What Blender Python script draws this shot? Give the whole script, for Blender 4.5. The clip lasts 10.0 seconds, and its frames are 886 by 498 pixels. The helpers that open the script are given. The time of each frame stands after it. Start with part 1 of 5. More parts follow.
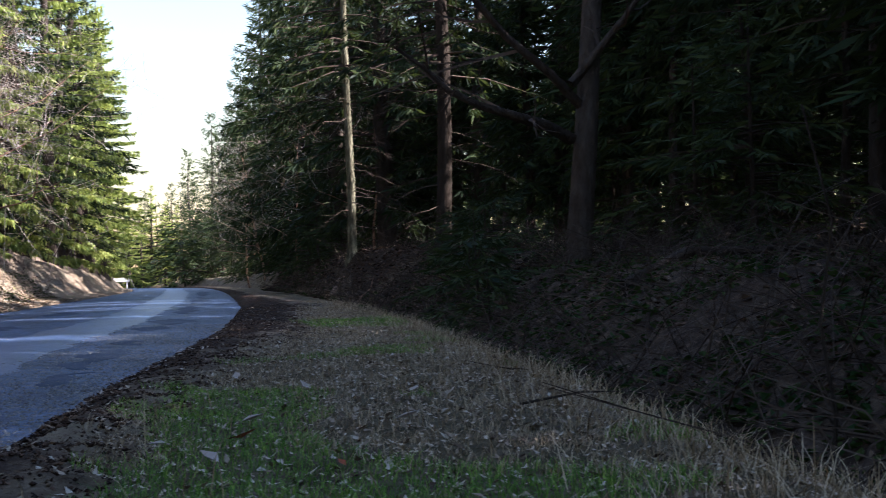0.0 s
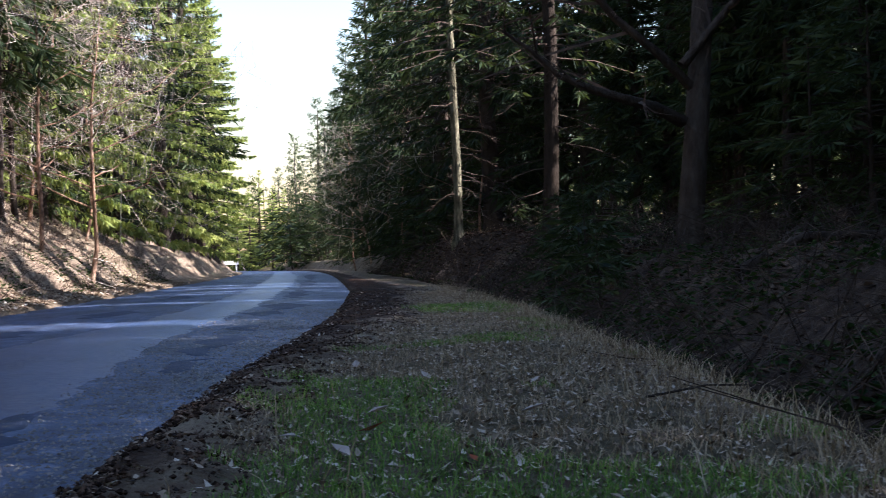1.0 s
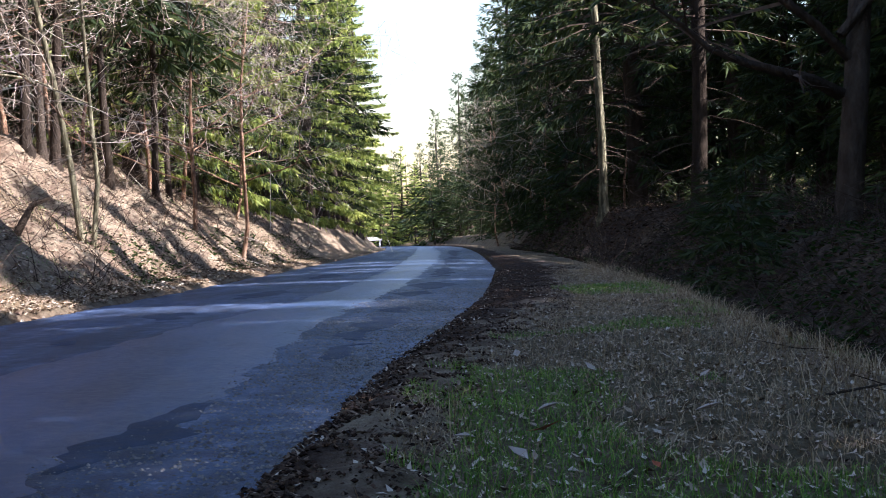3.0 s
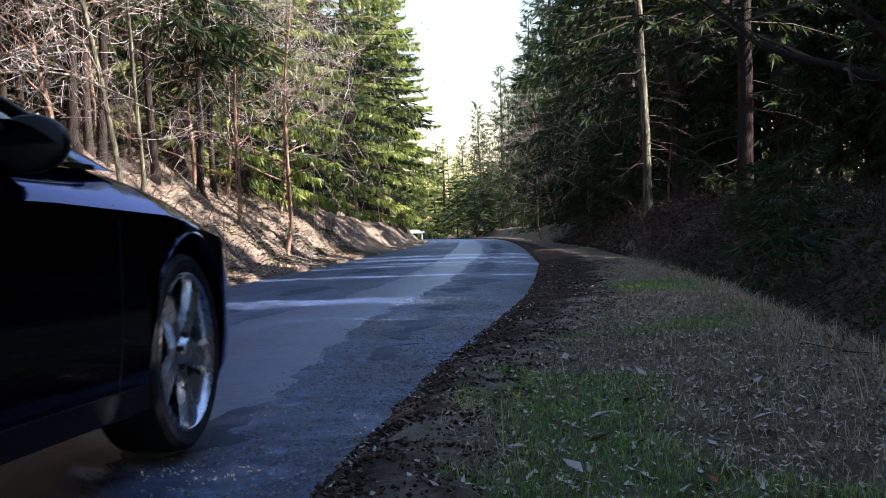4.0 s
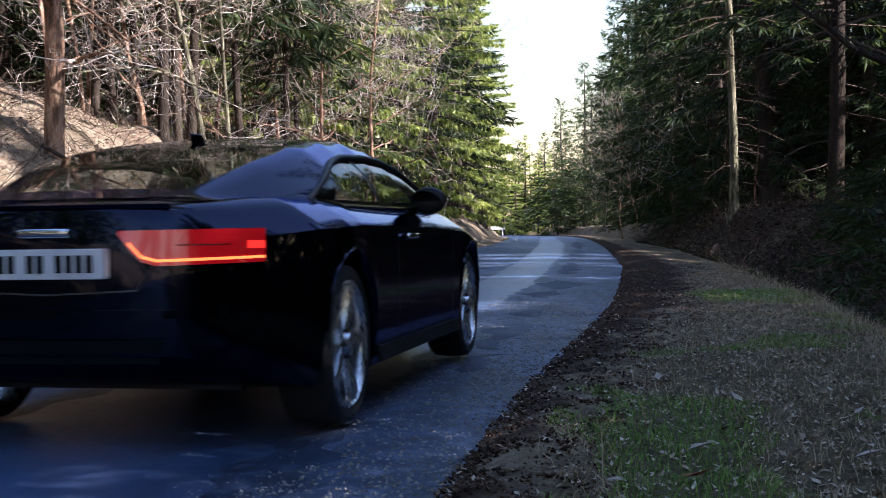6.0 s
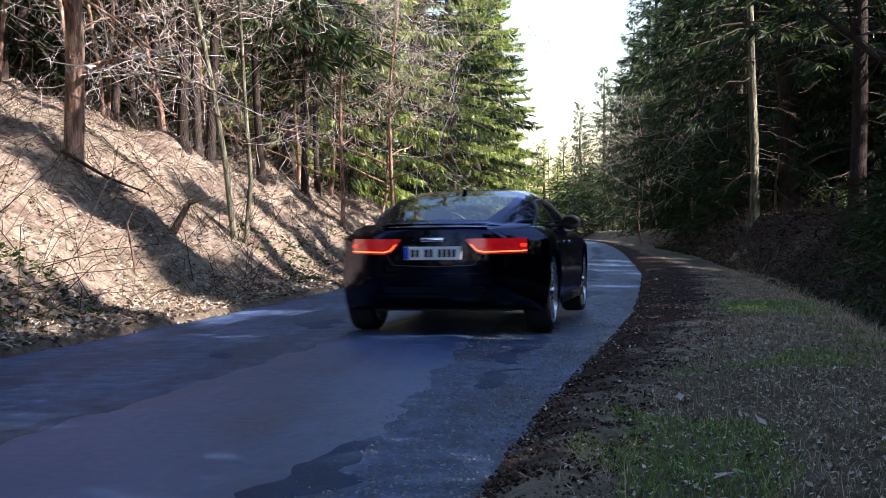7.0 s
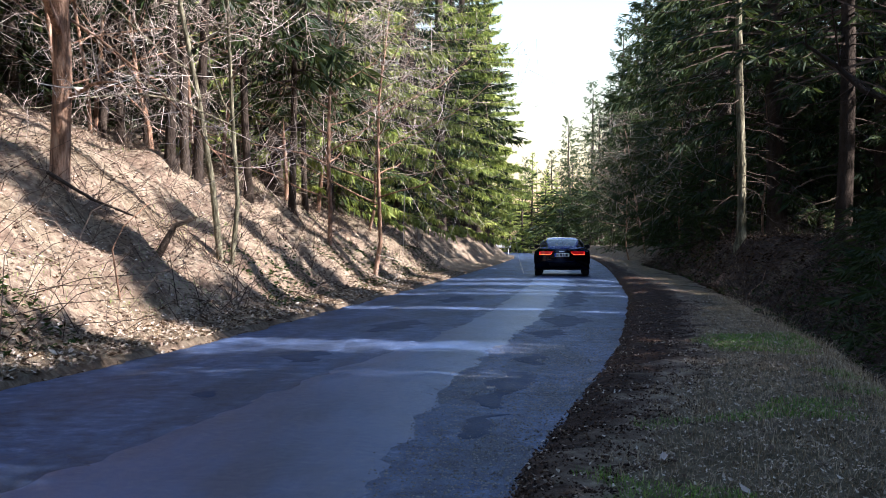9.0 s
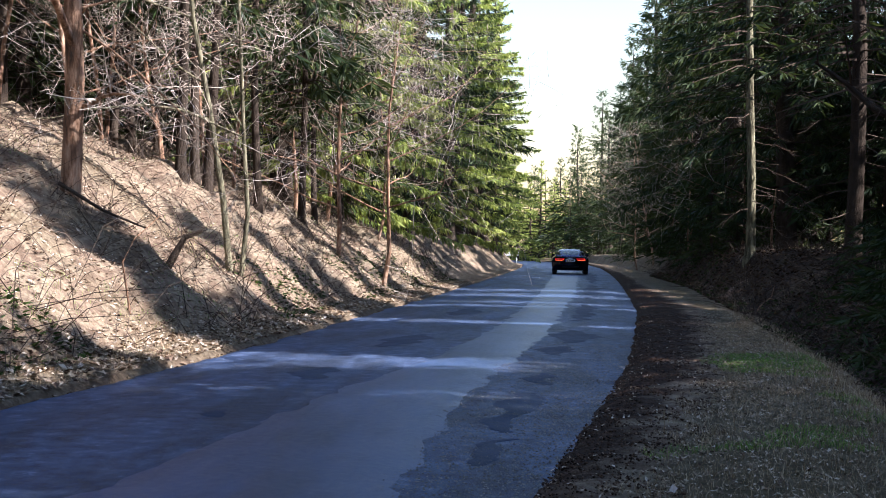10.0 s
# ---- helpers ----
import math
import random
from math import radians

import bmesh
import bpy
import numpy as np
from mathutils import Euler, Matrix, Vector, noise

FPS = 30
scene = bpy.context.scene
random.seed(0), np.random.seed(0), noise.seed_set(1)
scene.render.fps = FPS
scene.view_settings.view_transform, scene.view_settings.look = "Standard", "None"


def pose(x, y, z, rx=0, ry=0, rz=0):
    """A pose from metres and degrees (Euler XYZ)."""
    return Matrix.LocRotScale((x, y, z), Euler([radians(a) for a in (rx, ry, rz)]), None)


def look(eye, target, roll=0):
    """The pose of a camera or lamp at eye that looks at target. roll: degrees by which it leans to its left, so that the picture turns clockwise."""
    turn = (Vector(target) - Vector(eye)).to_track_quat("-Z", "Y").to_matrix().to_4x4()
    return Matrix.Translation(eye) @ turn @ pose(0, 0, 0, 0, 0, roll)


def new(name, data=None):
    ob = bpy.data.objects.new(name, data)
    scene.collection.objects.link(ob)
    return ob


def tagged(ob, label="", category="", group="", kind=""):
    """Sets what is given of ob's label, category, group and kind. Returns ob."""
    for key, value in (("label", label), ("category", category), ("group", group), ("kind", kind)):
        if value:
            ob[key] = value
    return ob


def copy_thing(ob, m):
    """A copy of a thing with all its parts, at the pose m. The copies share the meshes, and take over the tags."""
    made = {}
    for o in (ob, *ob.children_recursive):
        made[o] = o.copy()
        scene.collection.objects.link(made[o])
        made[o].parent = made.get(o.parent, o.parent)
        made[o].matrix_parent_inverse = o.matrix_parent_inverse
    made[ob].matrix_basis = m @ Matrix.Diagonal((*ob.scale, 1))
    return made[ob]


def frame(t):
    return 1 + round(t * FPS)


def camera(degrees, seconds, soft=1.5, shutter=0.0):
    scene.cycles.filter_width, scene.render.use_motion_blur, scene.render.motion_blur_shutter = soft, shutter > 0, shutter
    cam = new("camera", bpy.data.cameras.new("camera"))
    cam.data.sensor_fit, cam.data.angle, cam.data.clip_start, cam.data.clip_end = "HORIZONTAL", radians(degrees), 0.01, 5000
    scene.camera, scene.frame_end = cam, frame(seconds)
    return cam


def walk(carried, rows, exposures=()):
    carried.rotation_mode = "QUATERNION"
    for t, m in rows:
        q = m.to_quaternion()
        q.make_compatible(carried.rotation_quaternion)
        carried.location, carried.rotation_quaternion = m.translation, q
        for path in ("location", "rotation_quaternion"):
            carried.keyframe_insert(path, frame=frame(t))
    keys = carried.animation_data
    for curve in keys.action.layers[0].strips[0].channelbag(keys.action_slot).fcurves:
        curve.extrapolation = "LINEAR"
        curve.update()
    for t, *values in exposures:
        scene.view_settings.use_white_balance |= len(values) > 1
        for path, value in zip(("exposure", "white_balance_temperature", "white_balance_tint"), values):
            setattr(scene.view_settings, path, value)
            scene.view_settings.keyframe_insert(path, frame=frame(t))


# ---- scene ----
# camera: a low arm that swings left and rises
cam = camera(39.3, 10.0, soft=0.9, shutter=0.4)
PATH = [
    (0, (0.112, 1.208, 0.543), (0.552, 3.159, 0.585), -1.5),
    (0.5, (0.081, 1.207, 0.56), (0.435, 3.176, 0.59), -1.7),
    (1, (0.047, 1.237, 0.579), (0.322, 3.218, 0.597), -1.6),
    (1.5, (0.023, 1.276, 0.593), (0.227, 3.265, 0.602), -1.8),
    (2, (-0.002, 1.296, 0.61), (0.138, 3.292, 0.609), -1.8),
    (2.5, (-0.023, 1.301, 0.628), (0.068, 3.299, 0.619), -1.8),
    (4, (-0.07, 1.322, 0.704), (-0.09, 3.322, 0.677), -2.0),
    (4.5, (-0.082, 1.35, 0.726), (-0.126, 3.349, 0.698), -1.6),
    (5, (-0.097, 1.337, 0.756), (-0.172, 3.335, 0.725), -1.3),
    (5.5, (-0.116, 1.34, 0.776), (-0.222, 3.337, 0.744), -0.9),
    (6, (-0.136, 1.326, 0.806), (-0.284, 3.321, 0.774), -0.9),
    (6.2, (-0.144, 1.304, 0.823), (-0.306, 3.297, 0.79), -1.0),
    (7.5, (-0.151, 1.46, 0.909), (-0.336, 3.451, 0.888), -0.3),
    (8, (-0.161, 1.471, 0.966), (-0.354, 3.461, 0.948), -0.2),
    (8.5, (-0.146, 1.447, 1.026), (-0.334, 3.438, 1.01), -0.1),
    (9, (-0.136, 1.43, 1.091), (-0.293, 3.423, 1.081), 0.1),
    (9.5, (-0.144, 1.455, 1.147), (-0.299, 3.449, 1.143), 0.5),
    (10, (-0.155, 1.416, 1.207), (-0.325, 3.409, 1.207), 0.7),
]
walk(cam, [(t, look(e, g, r)) for t, e, g, r in PATH], [(0.0, 2.25, 5200, 27), (6.5, 2.25, 5200, 27), (10.0, 2.2, 5200, 25)])

# low spring sun from the right of the road, blue sky
SUN_EL, SUN_AZ = radians(33), Vector((0.97, -0.24, 0)).normalized()
sun_way = Vector((SUN_AZ.x * math.cos(SUN_EL), SUN_AZ.y * math.cos(SUN_EL), math.sin(SUN_EL)))
sun = new("sun", bpy.data.lights.new("sun", "SUN"))
sun.data.energy, sun.data.angle, sun.data.color = 5.0, radians(0.5), (1.0, 0.89, 0.68)
sun.matrix_world = look(sun_way * 50, (0, 0, 0))
world = bpy.data.worlds.new("sky")
scene.world = world
world.use_nodes = True
_n = world.node_tree.nodes
_sky = _n.new("ShaderNodeTexSky")
_sky.sky_type, _sky.sun_disc = "NISHITA", False
_sky.sun_elevation, _sky.sun_rotation = SUN_EL, math.atan2(SUN_AZ.x, SUN_AZ.y)
_sky.air_density, _sky.dust_density, _sky.ozone_density = 2.0, 0.6, 1.0
world.node_tree.links.new(_sky.outputs[0], _n["Background"].inputs[0])
_n["Background"].inputs[1].default_value = 0.058

# ---- materials ----
def mat(name, stops, scale=6.0, detail=8.0, rough=(0.7, 0.95), bump=0.3, bump_scale=40.0, dist=0.02, metal=0.0,
        island=0.0, obj=0.0, stretch=(1, 1, 1), spec=0.5, coat=0.0, big=0.6):
    """A procedural surface: colours mixed by noise at two scales, with varied gloss and relief."""
    m = bpy.data.materials.new(name)
    m.use_nodes = True
    nt = m.node_tree
    N, L = nt.nodes, nt.links
    b = N["Principled BSDF"]
    tc, mp = N.new("ShaderNodeTexCoord"), N.new("ShaderNodeMapping")
    mp.inputs["Scale"].default_value = stretch
    L.new(tc.outputs["Object"], mp.inputs[0])
    n1, n2, n3 = (N.new("ShaderNodeTexNoise") for _ in range(3))
    for n, s, d in ((n1, scale, detail), (n2, scale * 0.13, 3.0), (n3, bump_scale, 6.0)):
        n.inputs["Scale"].default_value, n.inputs["Detail"].default_value = s, d
        n.inputs["Roughness"].default_value = 0.62
        L.new(mp.outputs[0], n.inputs["Vector"])
    mix = N.new("ShaderNodeMix")
    mix.inputs[0].default_value = big * 0.6
    L.new(n1.outputs[0], mix.inputs[2]), L.new(n2.outputs[0], mix.inputs[3])
    fac = mix.outputs[0]
    for amount, node in ((island, ("ShaderNodeNewGeometry", "Random Per Island")), (obj, ("ShaderNodeObjectInfo", "Random"))):
        if amount:
            r, a = N.new(node[0]), N.new("ShaderNodeMath")
            a.operation = "MULTIPLY_ADD"
            L.new(r.outputs[node[1]], a.inputs[0])
            a.inputs[1].default_value = amount
            sub = N.new("ShaderNodeMath")
            sub.operation = "ADD"
            sub.inputs[1].default_value = -amount / 2
            L.new(fac, sub.inputs[0]), L.new(sub.outputs[0], a.inputs[2])
            fac = a.outputs[0]
    ramp = N.new("ShaderNodeValToRGB")
    while len(ramp.color_ramp.elements) < len(stops):
        ramp.color_ramp.elements.new(0.5)
    for e, (p, c) in zip(ramp.color_ramp.elements, stops):
        e.position, e.color = p, (*c, 1)
    L.new(fac, ramp.inputs[0]), L.new(ramp.outputs[0], b.inputs["Base Color"])
    mr = N.new("ShaderNodeMapRange")
    mr.inputs[1].default_value, mr.inputs[2].default_value = 0.3, 0.7
    mr.inputs[3].default_value, mr.inputs[4].default_value = rough
    L.new(n1.outputs[0], mr.inputs[0]), L.new(mr.outputs[0], b.inputs["Roughness"])
    b.inputs["Metallic"].default_value = metal
    b.inputs["Specular IOR Level"].default_value = spec
    b.inputs["Coat Weight"].default_value = coat
    b.inputs["Coat Roughness"].default_value = 0.03
    if bump:
        bp = N.new("ShaderNodeBump")
        bp.inputs["Strength"].default_value, bp.inputs["Distance"].default_value = bump, dist
        L.new(n3.outputs[0], bp.inputs["Height"]), L.new(bp.outputs[0], b.inputs["Normal"])
    return m


def glow(m, colour, strength):
    b = m.node_tree.nodes["Principled BSDF"]
    b.inputs["Emission Color"].default_value = (*colour, 1)
    b.inputs["Emission Strength"].default_value = strength
    return m


def leafy(m, weight=0.25, colour=(0.2, 0.3, 0.05)):
    """Lets some light through thin leaves and needles."""
    N, L = m.node_tree.nodes, m.node_tree.links
    out, b = N["Material Output"], N["Principled BSDF"]
    tr, mx = N.new("ShaderNodeBsdfTranslucent"), N.new("ShaderNodeMixShader")
    tr.inputs[0].default_value = (*colour, 1)
    mx.inputs[0].default_value = weight
    L.new(b.outputs[0], mx.inputs[1]), L.new(tr.outputs[0], mx.inputs[2]), L.new(mx.outputs[0], out.inputs[0])
    return m


BARK = mat("spruce_bark", [(0.3, (0.0192, 0.0139, 0.01)), (0.5, (0.0462, 0.0347, 0.0251)), (0.72, (0.0885, 0.0713, 0.0539))], 9, spec=0.06, bump=1.0, bump_scale=26, dist=0.05, stretch=(1, 1, 0.35), obj=0.15)
BARK_PALE = mat("pale_bark", [(0.34, (0.05, 0.035, 0.024)), (0.47, (0.19, 0.11, 0.065)), (0.56, (0.35, 0.22, 0.14)), (0.7, (0.48, 0.35, 0.24))], 11, spec=0.06, bump=1.0, bump_scale=26, dist=0.06, stretch=(1, 1, 0.22), big=0.3)
BARK_LICHEN = mat("lichen_bark", [(0.34, (0.03, 0.026, 0.016)), (0.47, (0.1, 0.09, 0.055)), (0.58, (0.22, 0.2, 0.125)), (0.7, (0.36, 0.33, 0.22))], 11, spec=0.06, bump=1.0, bump_scale=26, dist=0.06, stretch=(1, 1, 0.22), big=0.3)
TWIG = mat("grey_twigs", [(0.3, (0.13, 0.1, 0.075)), (0.5, (0.32, 0.26, 0.2)), (0.7, (0.58, 0.5, 0.41))], 5, spec=0.06, bump=0, island=0.55)
# Brown lowered to hold the dimness of the shaded right-hand forest.
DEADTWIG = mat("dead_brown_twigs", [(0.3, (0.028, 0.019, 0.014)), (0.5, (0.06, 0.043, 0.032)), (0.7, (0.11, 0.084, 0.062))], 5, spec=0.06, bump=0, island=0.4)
# One needle colour in two copies, darkened for shade and brightened for sunlight.
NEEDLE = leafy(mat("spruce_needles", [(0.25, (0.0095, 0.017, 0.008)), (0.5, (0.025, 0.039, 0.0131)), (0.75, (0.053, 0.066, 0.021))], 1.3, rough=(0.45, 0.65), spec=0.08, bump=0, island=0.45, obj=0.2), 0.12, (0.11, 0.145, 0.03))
NEEDLE_LIT = leafy(mat("sunlit_spruce_needles", [(0.25, (0.05, 0.08, 0.024)), (0.5, (0.19, 0.24, 0.052)), (0.75, (0.44, 0.46, 0.13))], 1.3, rough=(0.5, 0.7), spec=0.12, bump=0, island=0.6, obj=0.2), 0.35, (0.34, 0.4, 0.06))
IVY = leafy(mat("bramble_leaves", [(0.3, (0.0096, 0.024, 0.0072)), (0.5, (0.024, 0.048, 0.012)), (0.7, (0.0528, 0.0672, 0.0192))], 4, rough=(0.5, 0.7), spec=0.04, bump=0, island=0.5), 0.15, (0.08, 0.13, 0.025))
LITTER = mat("dry_leaves", [(0.22, (0.08, 0.051, 0.034)), (0.45, (0.2, 0.145, 0.096)), (0.62, (0.36, 0.285, 0.2)), (0.8, (0.52, 0.45, 0.35))], 3, rough=(0.5, 0.8), spec=0.06, bump=0, island=0.7)
PALELITTER = mat("bleached_leaf_bits", [(0.25, (0.16, 0.11, 0.07)), (0.5, (0.36, 0.27, 0.19)), (0.75, (0.6, 0.49, 0.37))], 3, rough=(0.5, 0.8), spec=0.06, bump=0, island=0.8)
# Leaf litter darkened so its brown carries the shade of the right slope.
SHADELITTER = mat("shade_dark_litter", [(0.25, (0.018, 0.011, 0.007)), (0.5, (0.06, 0.036, 0.022)), (0.75, (0.15, 0.1, 0.065))], 3, rough=(0.5, 0.8), spec=0.06, bump=0, island=0.7)
DRYGRASS = mat("dry_grass", [(0.25, (0.15, 0.1, 0.05)), (0.5, (0.34, 0.245, 0.135)), (0.75, (0.55, 0.43, 0.27))], 2, rough=(0.6, 0.85), spec=0.06, bump=0, island=0.6)
GREENGRASS = leafy(mat("green_grass", [(0.25, (0.0587, 0.1174, 0.025)), (0.5, (0.12, 0.25, 0.03)), (0.75, (0.3, 0.42, 0.07))], 2, rough=(0.5, 0.8), spec=0.08, bump=0, island=0.6), 0.15, (0.16, 0.26, 0.04))
# Grey asphalt and tar tinted blue, skylight put into their base colours.
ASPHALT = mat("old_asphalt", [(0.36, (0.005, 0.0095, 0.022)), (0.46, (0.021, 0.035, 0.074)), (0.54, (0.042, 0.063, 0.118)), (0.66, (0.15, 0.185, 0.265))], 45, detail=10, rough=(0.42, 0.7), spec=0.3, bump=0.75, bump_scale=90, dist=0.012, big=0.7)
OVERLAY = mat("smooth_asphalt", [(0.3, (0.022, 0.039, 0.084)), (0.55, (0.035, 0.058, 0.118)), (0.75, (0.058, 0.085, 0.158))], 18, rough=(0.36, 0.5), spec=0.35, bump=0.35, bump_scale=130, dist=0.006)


def stained(m, stretch, low, high):
    """Adds metre-sized darker stains drawn out along the road."""
    N, L = m.node_tree.nodes, m.node_tree.links
    b = N["Principled BSDF"]
    col = b.inputs["Base Color"].links[0].from_socket
    tc, mp, n, r, mx = (N.new("ShaderNode" + k) for k in ("TexCoord", "Mapping", "TexNoise", "ValToRGB", "Mix"))
    mp.inputs["Scale"].default_value = stretch
    n.inputs["Scale"].default_value, n.inputs["Detail"].default_value, n.inputs["Roughness"].default_value = 1.0, 9.0, 0.68
    for e, p, v in zip(r.color_ramp.elements, (0.42, 0.56), (low, high)):
        e.position, e.color = p, (v, v, v, 1)
    mx.data_type, mx.blend_type = "RGBA", "MULTIPLY"
    mx.inputs["Factor"].default_value = 1.0
    L.new(tc.outputs["Object"], mp.inputs[0]), L.new(mp.outputs[0], n.inputs["Vector"]), L.new(n.outputs[0], r.inputs[0])
    L.new(col, mx.inputs["A"]), L.new(r.outputs[0], mx.inputs["B"]), L.new(mx.outputs["Result"], b.inputs["Base Color"])
    return m


stained(ASPHALT, (1.5, 0.4, 1), 0.5, 1.25)
stained(OVERLAY, (1.2, 0.3, 1), 0.8, 1.35)
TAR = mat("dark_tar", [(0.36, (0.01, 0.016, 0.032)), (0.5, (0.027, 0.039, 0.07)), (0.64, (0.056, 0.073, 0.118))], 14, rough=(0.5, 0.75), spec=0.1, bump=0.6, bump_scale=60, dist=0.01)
STONE = mat("grit_stone", [(0.3, (0.096, 0.09, 0.081)), (0.7, (0.252, 0.24, 0.222))], 12, bump=0.4, island=0.5)
PAINT = mat("dark_blue_car_paint", [(0.3, (0.001, 0.003, 0.015)), (0.7, (0.0014, 0.004, 0.02))], 300, rough=(0.1, 0.14), bump=0, metal=0.95, coat=0.45, spec=0.5)
PAINT.node_tree.nodes["Principled BSDF"].inputs["Specular Tint"].default_value = (0.05, 0.13, 0.55, 1)
BLACKPLASTIC = mat("black_plastic", [(0.3, (0.004, 0.004, 0.005)), (0.7, (0.01, 0.01, 0.011))], 60, rough=(0.4, 0.55), spec=0.25, bump=0.1, bump_scale=300, dist=0.002)
RUBBER = mat("tyre_rubber", [(0.3, (0.008, 0.008, 0.008)), (0.7, (0.02, 0.02, 0.019))], 30, rough=(0.6, 0.85), bump=0.2, bump_scale=120, dist=0.003)
ALLOY = mat("silver_alloy", [(0.3, (0.5, 0.5, 0.52)), (0.7, (0.68, 0.68, 0.69))], 25, rough=(0.22, 0.34), bump=0, metal=0.9)
STEEL = mat("brake_steel", [(0.3, (0.05, 0.05, 0.05)), (0.7, (0.1, 0.1, 0.1))], 25, rough=(0.4, 0.6), bump=0, metal=0.6)
CHROME = mat("chrome", [(0.3, (0.72, 0.72, 0.73)), (0.7, (0.82, 0.82, 0.82))], 20, rough=(0.06, 0.12), bump=0, metal=1.0)
LEATHER = mat("dark_leather", [(0.3, (0.01, 0.01, 0.01)), (0.7, (0.028, 0.026, 0.024))], 20, rough=(0.4, 0.6), bump=0.2, bump_scale=150, dist=0.003)
REDLENS = glow(mat("red_lens", [(0.3, (0.1, 0.002, 0.003)), (0.7, (0.15, 0.003, 0.004))], 40, rough=(0.08, 0.14), bump=0, coat=1.0), (1.0, 0.012, 0.014), 0.05)
LEDRED = glow(mat("lit_red_light", [(0.3, (0.2, 0.01, 0.008)), (0.7, (0.25, 0.012, 0.01))], 40, rough=(0.1, 0.2), bump=0), (1.0, 0.14, 0.02), 0.8)
REDGLOW = glow(mat("lit_red_side_light", [(0.3, (0.2, 0.008, 0.006)), (0.7, (0.25, 0.01, 0.008))], 40, rough=(0.1, 0.2), bump=0), (1.0, 0.03, 0.012), 0.3)
PLATEWHITE = mat("plate_white", [(0.3, (0.7, 0.7, 0.7)), (0.7, (0.8, 0.8, 0.8))], 30, rough=(0.3, 0.45), bump=0)
PLATEBLUE = mat("plate_blue", [(0.3, (0.01, 0.05, 0.4)), (0.7, (0.015, 0.06, 0.48))], 30, rough=(0.3, 0.45), bump=0)
WHITEPAINT = mat("white_paint", [(0.3, (0.62, 0.62, 0.6)), (0.7, (0.8, 0.8, 0.78))], 8, rough=(0.4, 0.6), bump=0.1)


def tinted_glass():
    m = bpy.data.materials.new("tinted_glass")
    m.use_nodes = True
    N, L = m.node_tree.nodes, m.node_tree.links
    N.remove(N["Principled BSDF"])
    tr, gl, fr, mx = (N.new("ShaderNode" + k) for k in ("BsdfTransparent", "BsdfGlossy", "LayerWeight", "MixShader"))
    tr.inputs[0].default_value = (0.58, 0.61, 0.62, 1)
    gl.inputs["Roughness"].default_value = 0.02
    fr.inputs[0].default_value = 0.5
    pw, sc = N.new("ShaderNodeMath"), N.new("ShaderNodeMath")
    pw.operation, sc.operation = "POWER", "MULTIPLY_ADD"
    pw.inputs[1].default_value, sc.inputs[1].default_value, sc.inputs[2].default_value = 5.0, 0.75, 0.03
    L.new(fr.outputs["Facing"], pw.inputs[0]), L.new(pw.outputs[0], sc.inputs[0])
    L.new(sc.outputs[0], mx.inputs[0]), L.new(tr.outputs[0], mx.inputs[1]), L.new(gl.outputs[0], mx.inputs[2])
    L.new(mx.outputs[0], N["Material Output"].inputs[0])
    return m


GLASS = tinted_glass()


def soil():
    """Forest ground: needle litter, with turf, bare earth and shade-darkened slope where the ground carries them."""
    m = mat("forest_soil", [(0.25, (0.0563, 0.0373, 0.0249)), (0.45, (0.1425, 0.0996, 0.0665)), (0.6, (0.27, 0.218, 0.145)), (0.78, (0.44, 0.39, 0.28))], 9, detail=12, spec=0.06, bump=1.0, bump_scale=22, dist=0.05)
    N, L = m.node_tree.nodes, m.node_tree.links
    b = N["Principled BSDF"]
    litter = b.inputs["Base Color"].links[0].from_socket
    noise_out = [n for n in N if n.type == "TEX_NOISE"][0].outputs[0]

    def ramp(stops):
        r = N.new("ShaderNodeValToRGB")
        while len(r.color_ramp.elements) < len(stops):
            r.color_ramp.elements.new(0.5)
        for e, (p, c) in zip(r.color_ramp.elements, stops):
            e.position, e.color = p, (*c, 1)
        L.new(noise_out, r.inputs[0])
        return r.outputs[0]
    turf = ramp([(0.3, (0.046, 0.039, 0.018)), (0.5, (0.105, 0.082, 0.045)), (0.7, (0.19, 0.153, 0.1))])
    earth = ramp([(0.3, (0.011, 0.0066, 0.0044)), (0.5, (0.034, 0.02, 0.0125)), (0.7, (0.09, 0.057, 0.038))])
    col = litter
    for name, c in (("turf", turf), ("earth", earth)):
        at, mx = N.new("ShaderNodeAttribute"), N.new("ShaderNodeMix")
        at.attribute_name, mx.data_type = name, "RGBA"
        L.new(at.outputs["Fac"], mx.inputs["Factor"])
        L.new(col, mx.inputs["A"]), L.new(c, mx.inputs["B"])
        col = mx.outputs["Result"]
    L.new(col, b.inputs["Base Color"])
    return m


SOIL = soil()
EARTH = mat("dark_earth", [(0.3, (0.014, 0.008, 0.005)), (0.5, (0.045, 0.026, 0.016)), (0.7, (0.11, 0.07, 0.045))], 8, spec=0.06, bump=0.4, island=0.5)
RUSTLEAF = mat("rust_leaf", [(0.3, (0.22, 0.06, 0.03)), (0.7, (0.4, 0.13, 0.06))], 30, rough=(0.5, 0.7), spec=0.06, bump=0.2)
PALELEAF = mat("pale_leaf", [(0.3, (0.34, 0.27, 0.22)), (0.7, (0.55, 0.48, 0.42))], 30, rough=(0.5, 0.7), spec=0.06, bump=0.2)


# ---- mesh helpers ----
def mesh_of(name, verts, faces, material, smooth=False):
    me = bpy.data.meshes.new(name)
    me.from_pydata([tuple(v) for v in verts], [], [tuple(int(i) for i in f) for f in faces])
    me.materials.append(material)
    if smooth:
        me.polygons.foreach_set("use_smooth", [True] * len(me.polygons))
    me.update()
    return me


